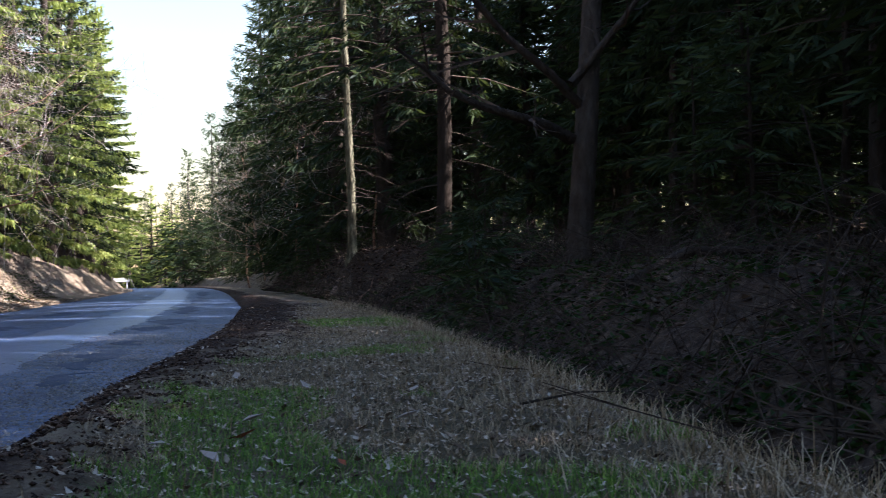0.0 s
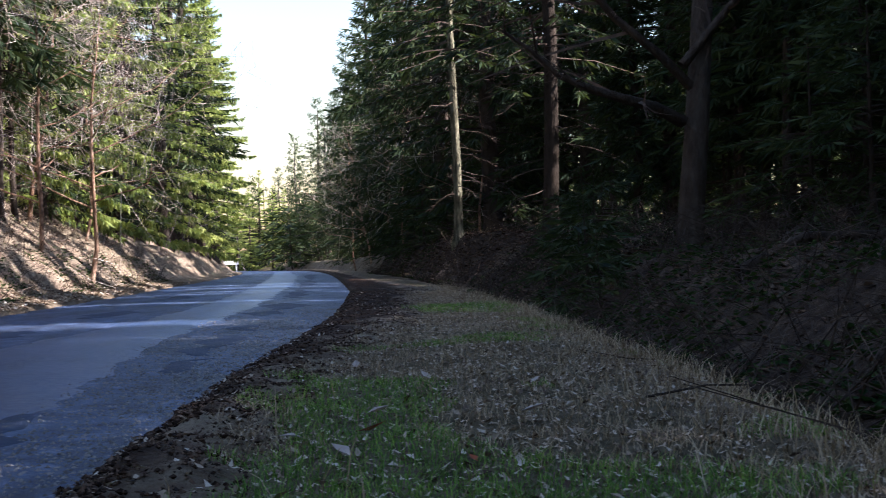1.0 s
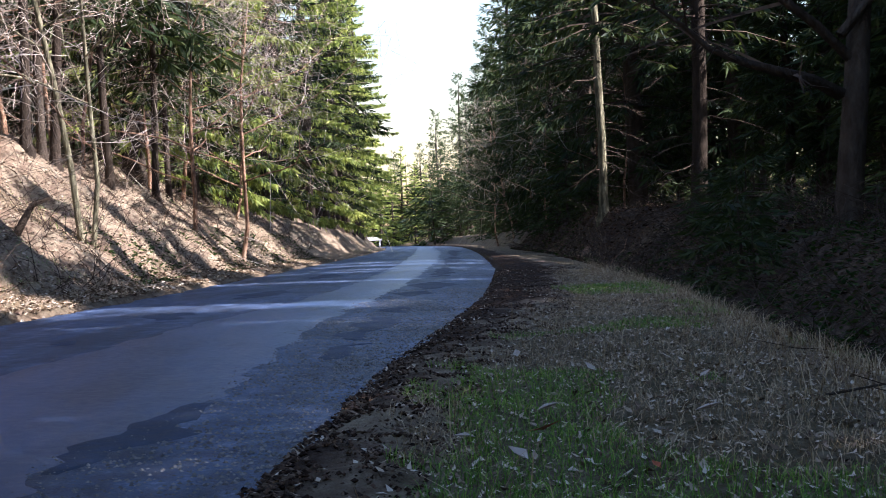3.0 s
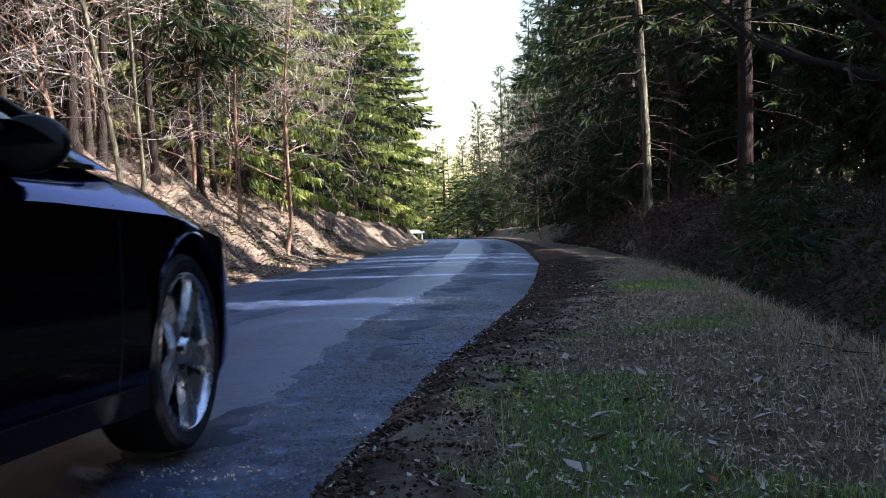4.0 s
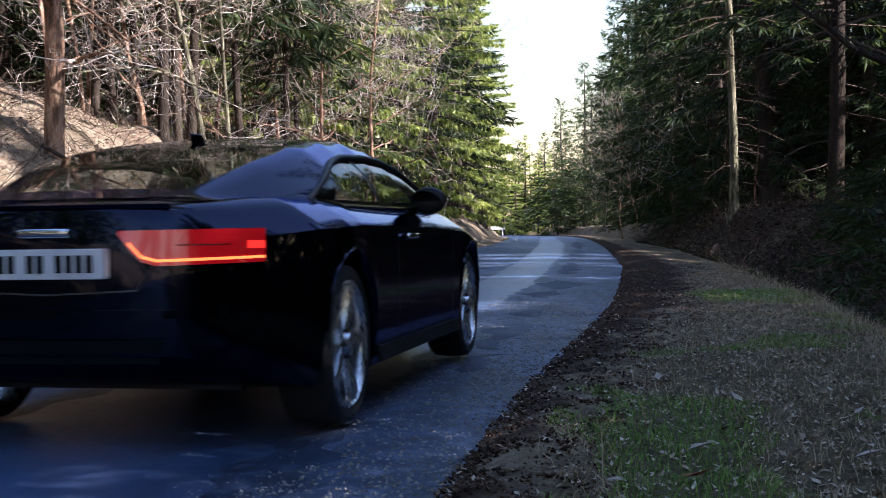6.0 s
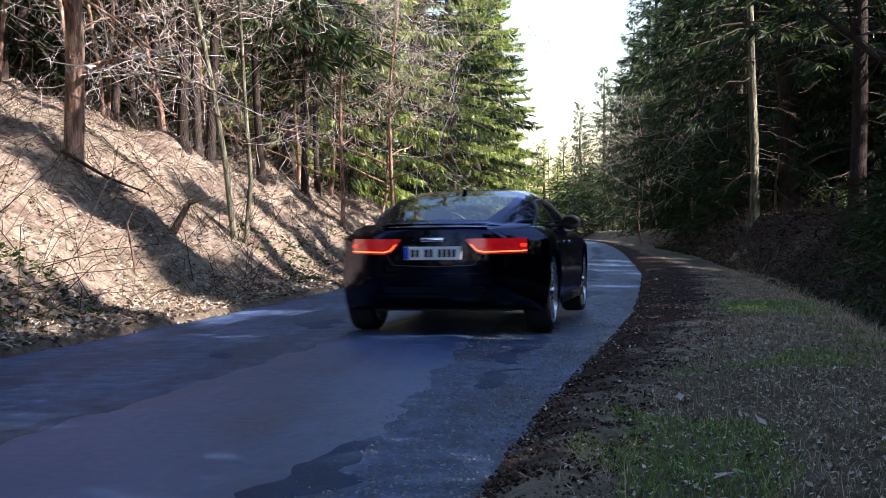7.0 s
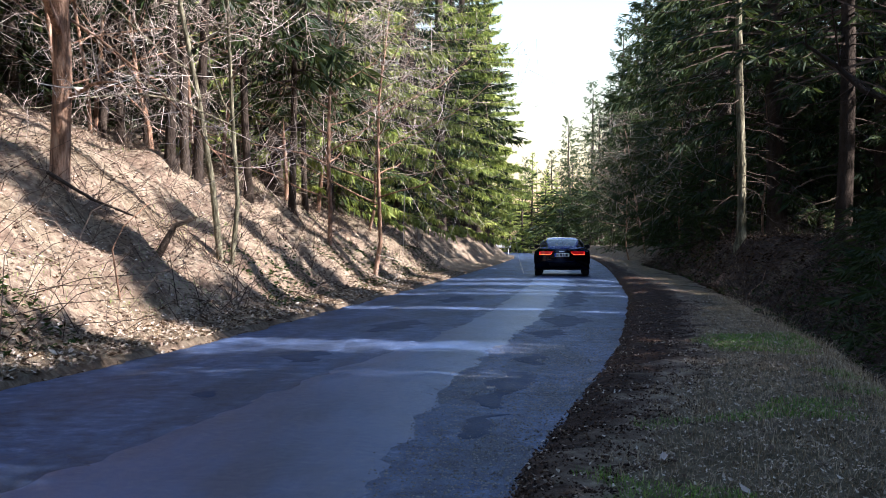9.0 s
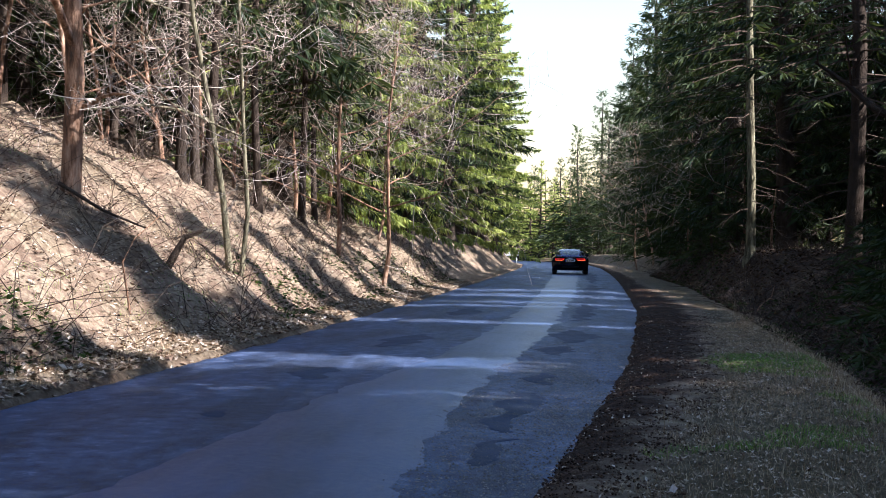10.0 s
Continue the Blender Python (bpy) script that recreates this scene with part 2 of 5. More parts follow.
def put(name, me, parent=None, label="", **tags):
    ob = new(name, me)
    ob.parent = parent
    return tagged(ob, label, **tags)


def part(name, bm, material, parent, label="", smooth=False, sharp=40):
    me = bpy.data.meshes.new(name)
    bmesh.ops.recalc_face_normals(bm, faces=bm.faces)
    bm.to_mesh(me)
    bm.free()
    me.materials.append(material)
    if smooth:
        me.polygons.foreach_set("use_smooth", [True] * len(me.polygons))
        me.set_sharp_from_angle(angle=radians(sharp))
    return put(name, me, parent, label)


class Soup:
    """Collects tubes and blades into one mesh."""
    def __init__(self):
        self.v, self.f, self.n = [], [], 0

    def add(self, verts, faces):
        self.v.extend(verts)
        n = self.n
        self.f.extend([tuple(i + n for i in f) for f in faces])
        self.n += len(verts)

    def tube(self, pts, radii, sides=5, cap=False):
        pts = [Vector(p) for p in pts]
        verts, faces = [], []
        for k, p in enumerate(pts):
            d = (pts[min(k + 1, len(pts) - 1)] - pts[max(k - 1, 0)]).normalized()
            a = d.cross(Vector((0, 0, 1)) if abs(d.z) < 0.9 else Vector((1, 0, 0))).normalized()
            b = d.cross(a)
            for s in range(sides):
                t = 2 * math.pi * s / sides
                verts.append(p + (a * math.cos(t) + b * math.sin(t)) * radii[k])
        for k in range(len(pts) - 1):
            for s in range(sides):
                a0, a1 = k * sides + s, k * sides + (s + 1) % sides
                faces.append((a0, a1, a1 + sides, a0 + sides))
        if cap:
            faces.append(tuple(range((len(pts) - 1) * sides, len(pts) * sides)))
        self.add(verts, faces)

    def mesh(self, name, material, smooth=False):
        return mesh_of(name, self.v, self.f, material, smooth)


def lerp(x, table):
    return float(np.interp(x, [p[0] for p in table], [p[1] for p in table]))


def nz(x, y, s, seed=0.0):
    return noise.noise(Vector((x * s + seed, y * s - seed, seed * 1.7)))

# ---- the lie of the land: road along +y, steep bank left of it, ditch and slope right of it ----
ROAD_R = [(-60, -4.5), (-10, -2.0), (0, -0.95), (5, -0.45), (7.5, -0.2), (9.1, 0.0), (10.5, 0.18), (12.5, 0.44), (15, 0.72), (20, 1.14), (27, 1.66), (37, 2.1), (50, 2.6), (67, 3.1), (90, 3.5), (108, 3.2), (130, 0.8), (160, -7.0), (220, -30)]
ROAD_L = [(-60, -9.0), (-10, -6.6), (0, -5.5), (8, -4.5), (10.4, -4.26), (13, -4.04), (15, -3.92), (20, -3.66), (28, -3.4), (38.5, -3.05), (68, -2.35), (90, -2.1), (108, -2.4), (130, -5.2), (160, -13.0), (220, -36)]
STRIP_L = [(-20, -5.3), (0, -3.3), (8.5, -2.35), (11.4, -2.03), (14.6, -1.53), (20.6, -1.02), (32, -0.57), (58, -0.04), (105, 0.3)]
STRIP_R = [(-20, -3.7), (0, -1.55), (7.5, -0.78), (11.6, -0.78), (14.2, -0.55), (22.4, 0.04), (36, 0.63), (59, 1.3), (105, 1.6)]
DIRT_W = [(-20, 0.3), (5, 0.28), (7, 0.35), (9.3, 0.55), (13, 0.8), (18, 0.95), (26, 1.2), (40, 0.8), (80, 0.5)]
VERGE_R = [(-20, 0.6), (0, 1.45), (4, 1.52), (5, 1.6), (7, 1.85), (9.2, 2.05), (14.5, 2.62), (28, 3.5), (41, 4.2), (80, 4.9), (108, 4.7), (130, 2.4), (160, -5), (220, -28)]
CREST_L = [(-20, 3.0), (10, 3.2), (20, 3.2), (24, 2.7), (34, 2.0), (60, 1.6), (120, 1.2), (180, 0.8)]
CREST_R = [(-20, 0.4), (9, 0.42), (16, 0.62), (26, 0.95), (33, 1.15), (60, 0.9), (120, 0.8)]
DITCH = [(0, 0.42), (16, 0.4), (27, 0.1), (40, 0.06)]
RISE_R = [(0, 2.0), (20, 2.0), (29, 1.7), (34, 1.0), (60, 1.0)]


def smooth01(t):
    t = min(1.0, max(0.0, t))
    return t * t * (3 - 2 * t)


def ground_z(x, y, fine=True):
    xl, xr, xv = lerp(y, ROAD_L), lerp(y, ROAD_R), lerp(y, VERGE_R)
    if xl <= x <= xr:
        return -0.05 - 0.11 * smooth01(min(x - xl, xr - x) / 0.16)
    if x < xl:
        d = xl - x
        toe, h = 0.75 + 0.25 * nz(0, y, 0.35, 3), lerp(y, CREST_L)
        b = max(0.0, d - toe)
        run = h / 0.72
        z = 0.02 + 0.1 * smooth01(d / toe)
        s = b / run
        z += h * (s if s < 0.75 else 0.75 + 0.25 * (1 - math.exp(-(s - 0.75) * 4)) * 1.0) if s < 3 else h
        z += 0.32 * min(max(0.0, b - run), 22.0)
        if fine:
            k = smooth01(b / 0.8)
            z += k * (0.28 * nz(x, y, 0.45, 5) + 0.3 * abs(nz(0.45 * x, y, 0.9, 15)) + 0.24 * nz(x, y, 1.3, 9) + 0.1 * nz(x, y, 3.4, 2)) + 0.025 * nz(x, y, 5, 4)
        return z
    xd = xr + lerp(y, DIRT_W)
    if x < xv:
        z = 0.015 + 0.03 * smooth01((x - xr) / 0.3)
        if fine:
            k = smooth01((x - xr) / 0.15) * (1 - smooth01((x - xd) / 0.25))
            z += k * (0.05 * max(0, nz(x, y, 3.5, 1)) + 0.035 * nz(x, y, 9, 7) + 0.02)
            z += 0.02 * nz(x, y, 2.5, 6)
        return z
    d = x - xv
    h = lerp(y, CREST_R)
    deep, run = lerp(y, DITCH), lerp(y, RISE_R)
    z = 0.045 - deep * smooth01(d / 0.75) + (h + deep) * smooth01((d - 0.35 * run) / run)
    z += 0.05 * min(max(0.0, d - 2.6), 30)
    if fine:
        k = smooth01(d / 0.5)
        z += k * (0.16 * nz(x, y, 0.6, 8) + 0.09 * nz(x, y, 1.6, 4) + 0.04 * nz(x, y, 5, 3)) + 0.02 * nz(x, y, 2.5, 6)
    return z


def build_ground():
    xs = [-1500, -600, -250, -120, -75, -50, -38, -30, -24, -19, -16, -14] + list(np.arange(-12.5, 8.5, 0.14)) + [9, 10, 11.5, 13, 16, 20, 26, 35, 50, 80, 140, 300, 700, 1500]
    ys = [-1500, -600, -200, -90, -45, -25, -14, -8, -4] + list(np.arange(-2, 30, 0.16)) + list(np.arange(30, 60, 0.4)) + list(np.arange(60, 135, 1.2)) + [140, 148, 160, 175, 200, 240, 300, 450, 800, 1500]
    nx = len(xs)
    verts, turf, earth = [], [], []
    for y in ys:
        for x in xs:
            verts.append((x, y, ground_z(x, y)))
            xr, xv, xl = lerp(y, ROAD_R), lerp(y, VERGE_R), lerp(y, ROAD_L)
            xd = xr + lerp(y, DIRT_W)
            e = smooth01((xd + 0.3 * nz(x, y, 2.2, 3) + 0.14 * nz(x, y, 6.0, 9) - x) / 0.3) if x > (xl + xr) / 2 else 0.25 * smooth01((x - xl + 0.3) / 0.2)
            # right of the verge, earth brown is painted in as the slope's shade
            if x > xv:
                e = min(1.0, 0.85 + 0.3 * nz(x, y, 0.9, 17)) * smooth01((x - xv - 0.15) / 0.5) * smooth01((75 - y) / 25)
            t = smooth01((x - xd) / 0.25) * smooth01((xv + 0.3 + 0.4 * nz(x, y, 1.1, 2) - x) / 0.5)
            if x < xl:
                t = 0.55 * smooth01((x - xl + 0.9) / 0.3) + 0.5 * smooth01((nz(x, y, 0.5, 12) - 0.15) / 0.3) * smooth01((xl - x - 0.5) / 0.5) * smooth01((x - xl + 6) / 1)
            if y > 22:
                t *= 0.5 + 0.5 * smooth01((60 - y) / 40)
            turf.append(t), earth.append(e)
    faces = [(j * nx + i, j * nx + i + 1, (j + 1) * nx + i + 1, (j + 1) * nx + i) for j in range(len(ys) - 1) for i in range(nx - 1)]
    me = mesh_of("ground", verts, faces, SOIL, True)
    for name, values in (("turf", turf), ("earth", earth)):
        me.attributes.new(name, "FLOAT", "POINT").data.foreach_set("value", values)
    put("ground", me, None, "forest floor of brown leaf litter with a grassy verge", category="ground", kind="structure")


def build_road():
    """Worn asphalt with ragged crumbling edges, and a smoother relaid strip along its middle."""
    ys = list(np.arange(-40, -2, 1.0)) + list(np.arange(-2, 40, 0.2)) + list(np.arange(40, 200, 1.0))
    verts, faces = [], []
    us = [0, 0.008, 0.025, 0.06, 0.13, 0.23, 0.34, 0.45, 0.55, 0.66, 0.77, 0.87, 0.94, 0.975, 0.992, 1]
    m = len(us)
    for y in ys:
        a = lerp(y, ROAD_L) + 0.1 * nz(0, y, 0.9, 2) + 0.05 * nz(0, y, 4, 5)
        b = lerp(y, ROAD_R) + 0.06 + 0.12 * nz(0, y, 1.1, 7) + 0.09 * nz(0, y, 3.5, 9)
        for k in range(m):
            u = us[k]
            x = a + (b - a) * u
            edge = min(u, 1 - u)
            z = -0.03 + 0.025 * smooth01(edge * 3) + (0.006 * nz(x, y, 1.2, 3) if 0 < edge else -0.06) + (0.008 * nz(x, y, 6, 2) if 0 < edge < 0.03 else 0)
            verts.append((x, y, z))
    for j in range(len(ys) - 1):
        for k in range(m - 1):
            faces.append((j * m + k, j * m + k + 1, (j + 1) * m + k + 1, (j + 1) * m + k))
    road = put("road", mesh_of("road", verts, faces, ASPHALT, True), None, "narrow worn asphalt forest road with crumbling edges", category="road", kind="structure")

    def road_z(x, y):
        a, b = lerp(y, ROAD_L), lerp(y, ROAD_R)
        u = (x - a) / (b - a)
        return -0.03 + 0.025 * smooth01(min(u, 1 - u) * 3) + 0.006 * nz(x, y, 1.2, 3)

    def strip(name, y0, y1, left, right, material, lift, label, rag=0.06, step=0.2, taper=0.0):
        vv, ff, w = [], [], 7
        yy = list(np.arange(y0, y1, step))
        for j, y in enumerate(yy):
            end = min(1.0, min(j, len(yy) - 1 - j) / (3.0 + taper * len(yy)) + 0.15)
            end *= 1 - taper * (0.5 + 1.6 * nz(y0, y, 0.9, 6))
            a = left(y) + rag * nz(1, y, 2.6, 3) + rag * 0.6 * nz(2, y, 7, 1)
            b = right(y) + rag * 1.6 * nz(3, y, 1.3, 8) + rag * 0.8 * nz(4, y, 5, 2)
            c = (a + b) / 2
            a, b = c + (a - c) * end, c + (b - c) * end
            for k in range(w):
                x = a + (b - a) * k / (w - 1)
                vv.append((x, y, road_z(x, y) + (lift if 0 < k < w - 1 and 0 < j < len(yy) - 1 else -0.004)))
        for j in range(len(yy) - 1):
            for k in range(w - 1):
                ff.append((j * w + k, j * w + k + 1, (j + 1) * w + k + 1, (j + 1) * w + k))
        return put(name, mesh_of(name, vv, ff, material, True), road, label)

    at = lambda u: (lambda y: lerp(y, ROAD_L) + (lerp(y, ROAD_R) - lerp(y, ROAD_L)) * u)
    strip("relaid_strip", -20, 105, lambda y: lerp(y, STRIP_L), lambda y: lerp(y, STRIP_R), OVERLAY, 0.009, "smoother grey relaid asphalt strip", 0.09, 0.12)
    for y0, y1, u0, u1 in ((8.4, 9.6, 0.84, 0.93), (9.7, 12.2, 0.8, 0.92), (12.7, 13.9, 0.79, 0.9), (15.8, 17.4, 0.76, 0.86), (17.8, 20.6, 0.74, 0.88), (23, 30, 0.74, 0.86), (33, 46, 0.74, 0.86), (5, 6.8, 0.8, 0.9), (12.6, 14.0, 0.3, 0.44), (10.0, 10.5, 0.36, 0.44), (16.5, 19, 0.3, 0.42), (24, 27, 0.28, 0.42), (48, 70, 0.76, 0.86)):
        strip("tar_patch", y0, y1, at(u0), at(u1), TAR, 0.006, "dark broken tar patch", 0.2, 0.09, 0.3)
    return road_z

# ---- trees ----
def sprays(base, way, length, rng, prongs=3, width=0.16, spread=0.6, droop=0.15):
    """Needle sprays: from each base, narrow pointed blades fanned about its way. Arrays in, verts and faces out."""
    n = len(base)
    base, way, length = np.asarray(base), np.asarray(way), np.asarray(length)[:, None]
    way = way / np.linalg.norm(way, axis=1, keepdims=True)
    rnd = rng.normal(size=(n, 3))
    side = np.cross(way, rnd)
    side /= np.linalg.norm(side, axis=1, keepdims=True) + 1e-9
    out = []
    for k in range(prongs):
        a = (k - (prongs - 1) / 2) * spread
        d = way * math.cos(a) + side * math.sin(a)
        d[:, 2] -= droop
        ln = length * (1.0 - 0.3 * abs(a) / max(spread, 0.01)) * rng.uniform(0.75, 1.2, (n, 1))
        w = np.cross(d, rng.normal(size=(n, 3)))
        w = w / (np.linalg.norm(w, axis=1, keepdims=True) + 1e-9) * ln * width * 0.5
        mid = base + d * ln * 0.45
        out.append(np.stack([base, mid + w, base + d * ln, mid - w], axis=1))
    v = np.stack(out, axis=1).reshape(-1, 3)
    f = np.arange(len(v)).reshape(-1, 4)
    return v, f


def spruce_parts(seed, H, h0, R, dense=1.0, gap=0.42, per=7, dead=0.0, hang=0.5, trunk=0.017, spray=0.42, prongs=3, wide=0.16, shape=0.75, needle=None, bark=None, ragged=0.0):
    """Trunk, limbs and needle crown of a spruce H metres tall, foliage from h0 up, R wide at its widest."""
    rng = np.random.default_rng(seed)
    rad = H * trunk
    lean = rng.normal(0, 0.012, 2)
    axis = lambda z: np.array([lean[0] * z + 0.05 * math.sin(z * 0.7 + seed), lean[1] * z + 0.05 * math.cos(z * 0.6 + seed), z])
    ts = Soup()
    zs = [-0.4, 0.0, 0.15, 0.5, 1.2] + list(np.linspace(2.2, H, 9))
    ts.tube([axis(z) if z > 0 else (0, 0, z) for z in zs], [rad * (1.5 if z < 0.1 else 1.2 if z < 0.3 else 1.05 if z < 0.8 else max(0.02, max(0.0, 1 - z / H) ** 0.8)) for z in zs], 9)
    limbs = Soup()
    B, W, Ls = [], [], []
    z = h0
    while z < H - 0.3:
        u = (z - h0) / (H - h0)
        reach = R * (1 - u) ** shape * (0.55 + 0.45 * min(1, u * 5 + 0.3))
        for k in range(per):
            if rng.random() > 0.9:
                continue
            a = rng.uniform(0, 2 * math.pi)
            ln = max(0.3, reach * rng.uniform(0.5 - 0.3 * ragged, 1.2 + 0.25 * ragged))
            zz = z + rng.uniform(-0.2, 0.2)
            rise, sag = 0.25 * u + 0.02, 0.34 * (1 - u) + 0.08
            o = axis(zz)
            ca, sa = math.cos(a), math.sin(a)
            bend = rng.normal(0, 0.12)
            point = lambda s: o + np.array([(ca - sa * bend * s) * s * ln, (sa + ca * bend * s) * s * ln, ln * (rise * s - sag * s * s + 0.12 * s ** 4)])
            if ln > 0.8:
                limbs.tube([point(0), point(0.35), point(0.7), point(0.97)], [0.012 + ln * 0.007, 0.01 + ln * 0.005, 0.007 + ln * 0.002, 0.003], 3)
            m = max(3, int(ln * 9 * dense))
            for s in np.sqrt(rng.uniform(0.03, 1.0, m)):
                p = point(s)
                sd = rng.choice((-1, 1)) * rng.uniform(0.3, 1.2)
                out = np.array([ca * math.cos(sd) - sa * math.sin(sd), sa * math.cos(sd) + ca * math.sin(sd), 0.0])
                B.append(p), W.append(out + np.array([0, 0, -hang * rng.uniform(0.2, 1.6)]) + rng.normal(0, 0.15, 3))
                Ls.append(spray * rng.uniform(0.6, 1.3) * (0.65 + 0.5 * (1 - s)))
            B.append(point(0.96)), W.append(point(1) - point(0.9) + np.array([0, 0, 0.0])), Ls.append(spray)
        z += gap * rng.uniform(0.7, 1.3)
    meshes = [("trunk", ts.mesh("trunk", bark or BARK, True))]
    if dead:
        z = 0.9
        while z < h0 + 3:
            a, ln = rng.uniform(0, 2 * math.pi), rng.uniform(0.5, 1.0) * R * 0.75 * dead
            o = axis(z)
            ca, sa = math.cos(a), math.sin(a)
            pts = [o + np.array([ca * ln * s, sa * ln * s, ln * (-0.05 * s - 0.32 * s * s)]) for s in (0, 0.3, 0.6, 0.85, 1)]
            pts = [p + rng.normal(0, 0.03 * ln, 3) * (i > 0) for i, p in enumerate(pts)]
            limbs.tube(pts, [0.016, 0.012, 0.009, 0.006, 0.003], 3)
            for _ in range(int(6 * ln)):
                i = rng.integers(1, 4)
                p = pts[i] + (pts[i + 1] - pts[i]) * rng.random()
                b = a + rng.choice((-1, 1)) * rng.uniform(0.4, 1.1)
                l2 = rng.uniform(0.2, 0.55) * min(1.0, ln)
                q = p + np.array([math.cos(b) * l2, math.sin(b) * l2, -rng.uniform(0, 0.5) * l2])
                limbs.tube([p, (p + q) / 2 + rng.normal(0, 0.02, 3), q], [0.006, 0.005, 0.002], 3)
            z += 0.16 / dead * rng.uniform(0.6, 1.5)
    if limbs.n:
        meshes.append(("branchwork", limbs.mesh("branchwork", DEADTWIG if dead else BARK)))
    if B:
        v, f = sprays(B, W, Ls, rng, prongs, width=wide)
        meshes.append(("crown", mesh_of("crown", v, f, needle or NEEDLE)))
    return meshes


def stand(name, meshes, x, y, label, category="tree", turn=0.0, scale=1.0, group="", sink=0.05):
    top = new(name)
    for k, me in meshes:
        put(k, me, top, kind="stuff" if k in ("twigwork", "branchwork", "crown") else "")
    top.matrix_basis = pose(x, y, ground_z(x, y) - sink, 0, 0, turn) @ Matrix.Scale(scale, 4)
    return tagged(top, label, category, group)


DEEP = []


def again(ob, x, y, turn, scale, wide=1.0):
    """A copy of a tree at another place; spruces deep in the wood are gathered for one joined stand."""
    m = pose(x, y, ground_z(x, y) - 0.05, 0, 0, turn) @ Matrix.Diagonal((scale * wide, scale * wide, scale, 1))
    if ob.name.startswith("spruce") and (x > 16 or x < -16 or y > 118 or y < -6):
        DEEP.append((ob, m))
        return None
    old = ob.scale.copy()
    ob.scale = (1, 1, 1)
    made = copy_thing(ob, m)
    ob.scale = old
    return made


def deep_wood():
    """All the spruces deep in the wood, joined into one object."""
    mats, verts, quads, slots, base = [], [], [], [], 0
    for ob, m in DEEP:
        turn = np.array(m.to_3x3())
        for child in ob.children:
            me = child.data
            if child.name.startswith("branchwork"):
                continue
            co, ix = np.empty(len(me.vertices) * 3), np.empty(len(me.loops), dtype=np.int64)
            me.vertices.foreach_get("co", co), me.loops.foreach_get("vertex_index", ix)
            if child.name.startswith("crown"):
                ix = ix.reshape(-1, 4)[np.arange(len(ix) // 4) % 4 < 3].ravel()
            if me.materials[0] not in mats:
                mats.append(me.materials[0])
            verts.append(co.reshape(-1, 3) @ turn.T + np.array(m.translation))
            quads.append(ix + base)
            slots.append(np.full(len(ix) // 4, mats.index(me.materials[0])))
            base += len(me.vertices)
    v, q, sl = np.concatenate(verts), np.concatenate(quads), np.concatenate(slots)
    me = bpy.data.meshes.new("spruce_wood")
    me.vertices.add(len(v)), me.loops.add(len(q)), me.polygons.add(len(q) // 4)
    me.vertices.foreach_set("co", v.ravel())
    me.loops.foreach_set("vertex_index", q)
    me.polygons.foreach_set("loop_start", np.arange(0, len(q), 4))
    for k in mats:
        me.materials.append(k)
    me.polygons.foreach_set("material_index", sl)
    me.update(calc_edges=True)
    put("spruce_wood", me, None, "dense dark spruce wood behind the roadside trees", category="forest", kind="stuff")


def bare_parts(seed, H, rad, levels=4, spread=0.7, first=0.3, lean=(0, 0), bark=None, kids=(9, 6, 5), droop=0.0, long=0.42, stems=1, fine=None, boughs_at=()):
    """A leafless broadleaf tree: trunk, boughs and fine twigs."""
    rng = np.random.default_rng(seed)
    trunk, boughs, twigs = Soup(), [], Soup()

    def grow(p, d, ln, r, level):
        pts, n = [np.array(p, float)], 6 if level < 2 else 4 if level == 2 else 2
        dd = np.array(d, float)
        for k in range(n):
            dd = dd + rng.normal(0, 0.07 + 0.05 * level, 3) + np.array([0, 0, 0.04 if level == 0 else 0.05 - droop])
            dd /= np.linalg.norm(dd)
            pts.append(pts[-1] + dd * ln / n)
        radii = [max(0.0026, r * (1 - 0.8 * k / n)) for k in range(n + 1)]
        if level == 1:
            boughs.append(Soup())
        (trunk if level == 0 else boughs[-1] if level == 1 else twigs).tube(pts, radii, 9 if level == 0 else 5 if level == 1 else 3)
        if level + 1 >= levels:
            return
        count = kids[min(level, len(kids) - 1)]
        for k in range(count):
            s = first + (1 - first) * (k + rng.random()) / count if level == 0 else 0.2 + 0.8 * (k + rng.random()) / count
            i = min(n - 1, int(s * n))
            q = pts[i] + (pts[i + 1] - pts[i]) * (s * n - i)
            t = (pts[i + 1] - pts[i]) / np.linalg.norm(pts[i + 1] - pts[i])
            side = np.cross(t, rng.normal(size=3))
            side /= np.linalg.norm(side)
            nd = t * (0.75 - spread * 0.4) + side * spread
            grow(q, nd / np.linalg.norm(nd), ln * long * rng.uniform(0.6, 1.25) * (1.15 - 0.5 * s), max(0.0038, radii[i] * 0.46), level + 1)
    for start, way, ln, r in boughs_at:
        grow(start, way, ln, r, 1)
    for k in range(stems):
        grow((0.12 * k, 0.05 * k, -0.3), (lean[0] + 0.12 * k, lean[1], 1), H * (1 - 0.12 * k), rad * (1 - 0.25 * k), 0)
    return [("trunk", trunk.mesh("trunk", bark or BARK_PALE, True))] + [("bough", b.mesh("bough", bark or BARK_PALE, True)) for b in boughs] + [("twigwork", twigs.mesh("twigwork", TWIG if fine is None else fine))]


# strips of ground that the low sun reaches, by where their line of sight to the sun crosses x = 1.4
LIT_BANK = ((10.6, 14.2), (17.3, 20.0), (21.2, 22.0), (23.7, 24.4), (26.4, 27.3), (29.6, 31.0), (33.0, 34.0), (36.5, 37.5))
LIT_ROAD = ((13.95, 14.6), (21.15, 21.5), (27.8, 28.3), (33.0, 33.6))
LIT_ROW = ((26.5, 120),)
LIT_TRUNKS = ((28.9, 29.5), (34.4, 35.4))


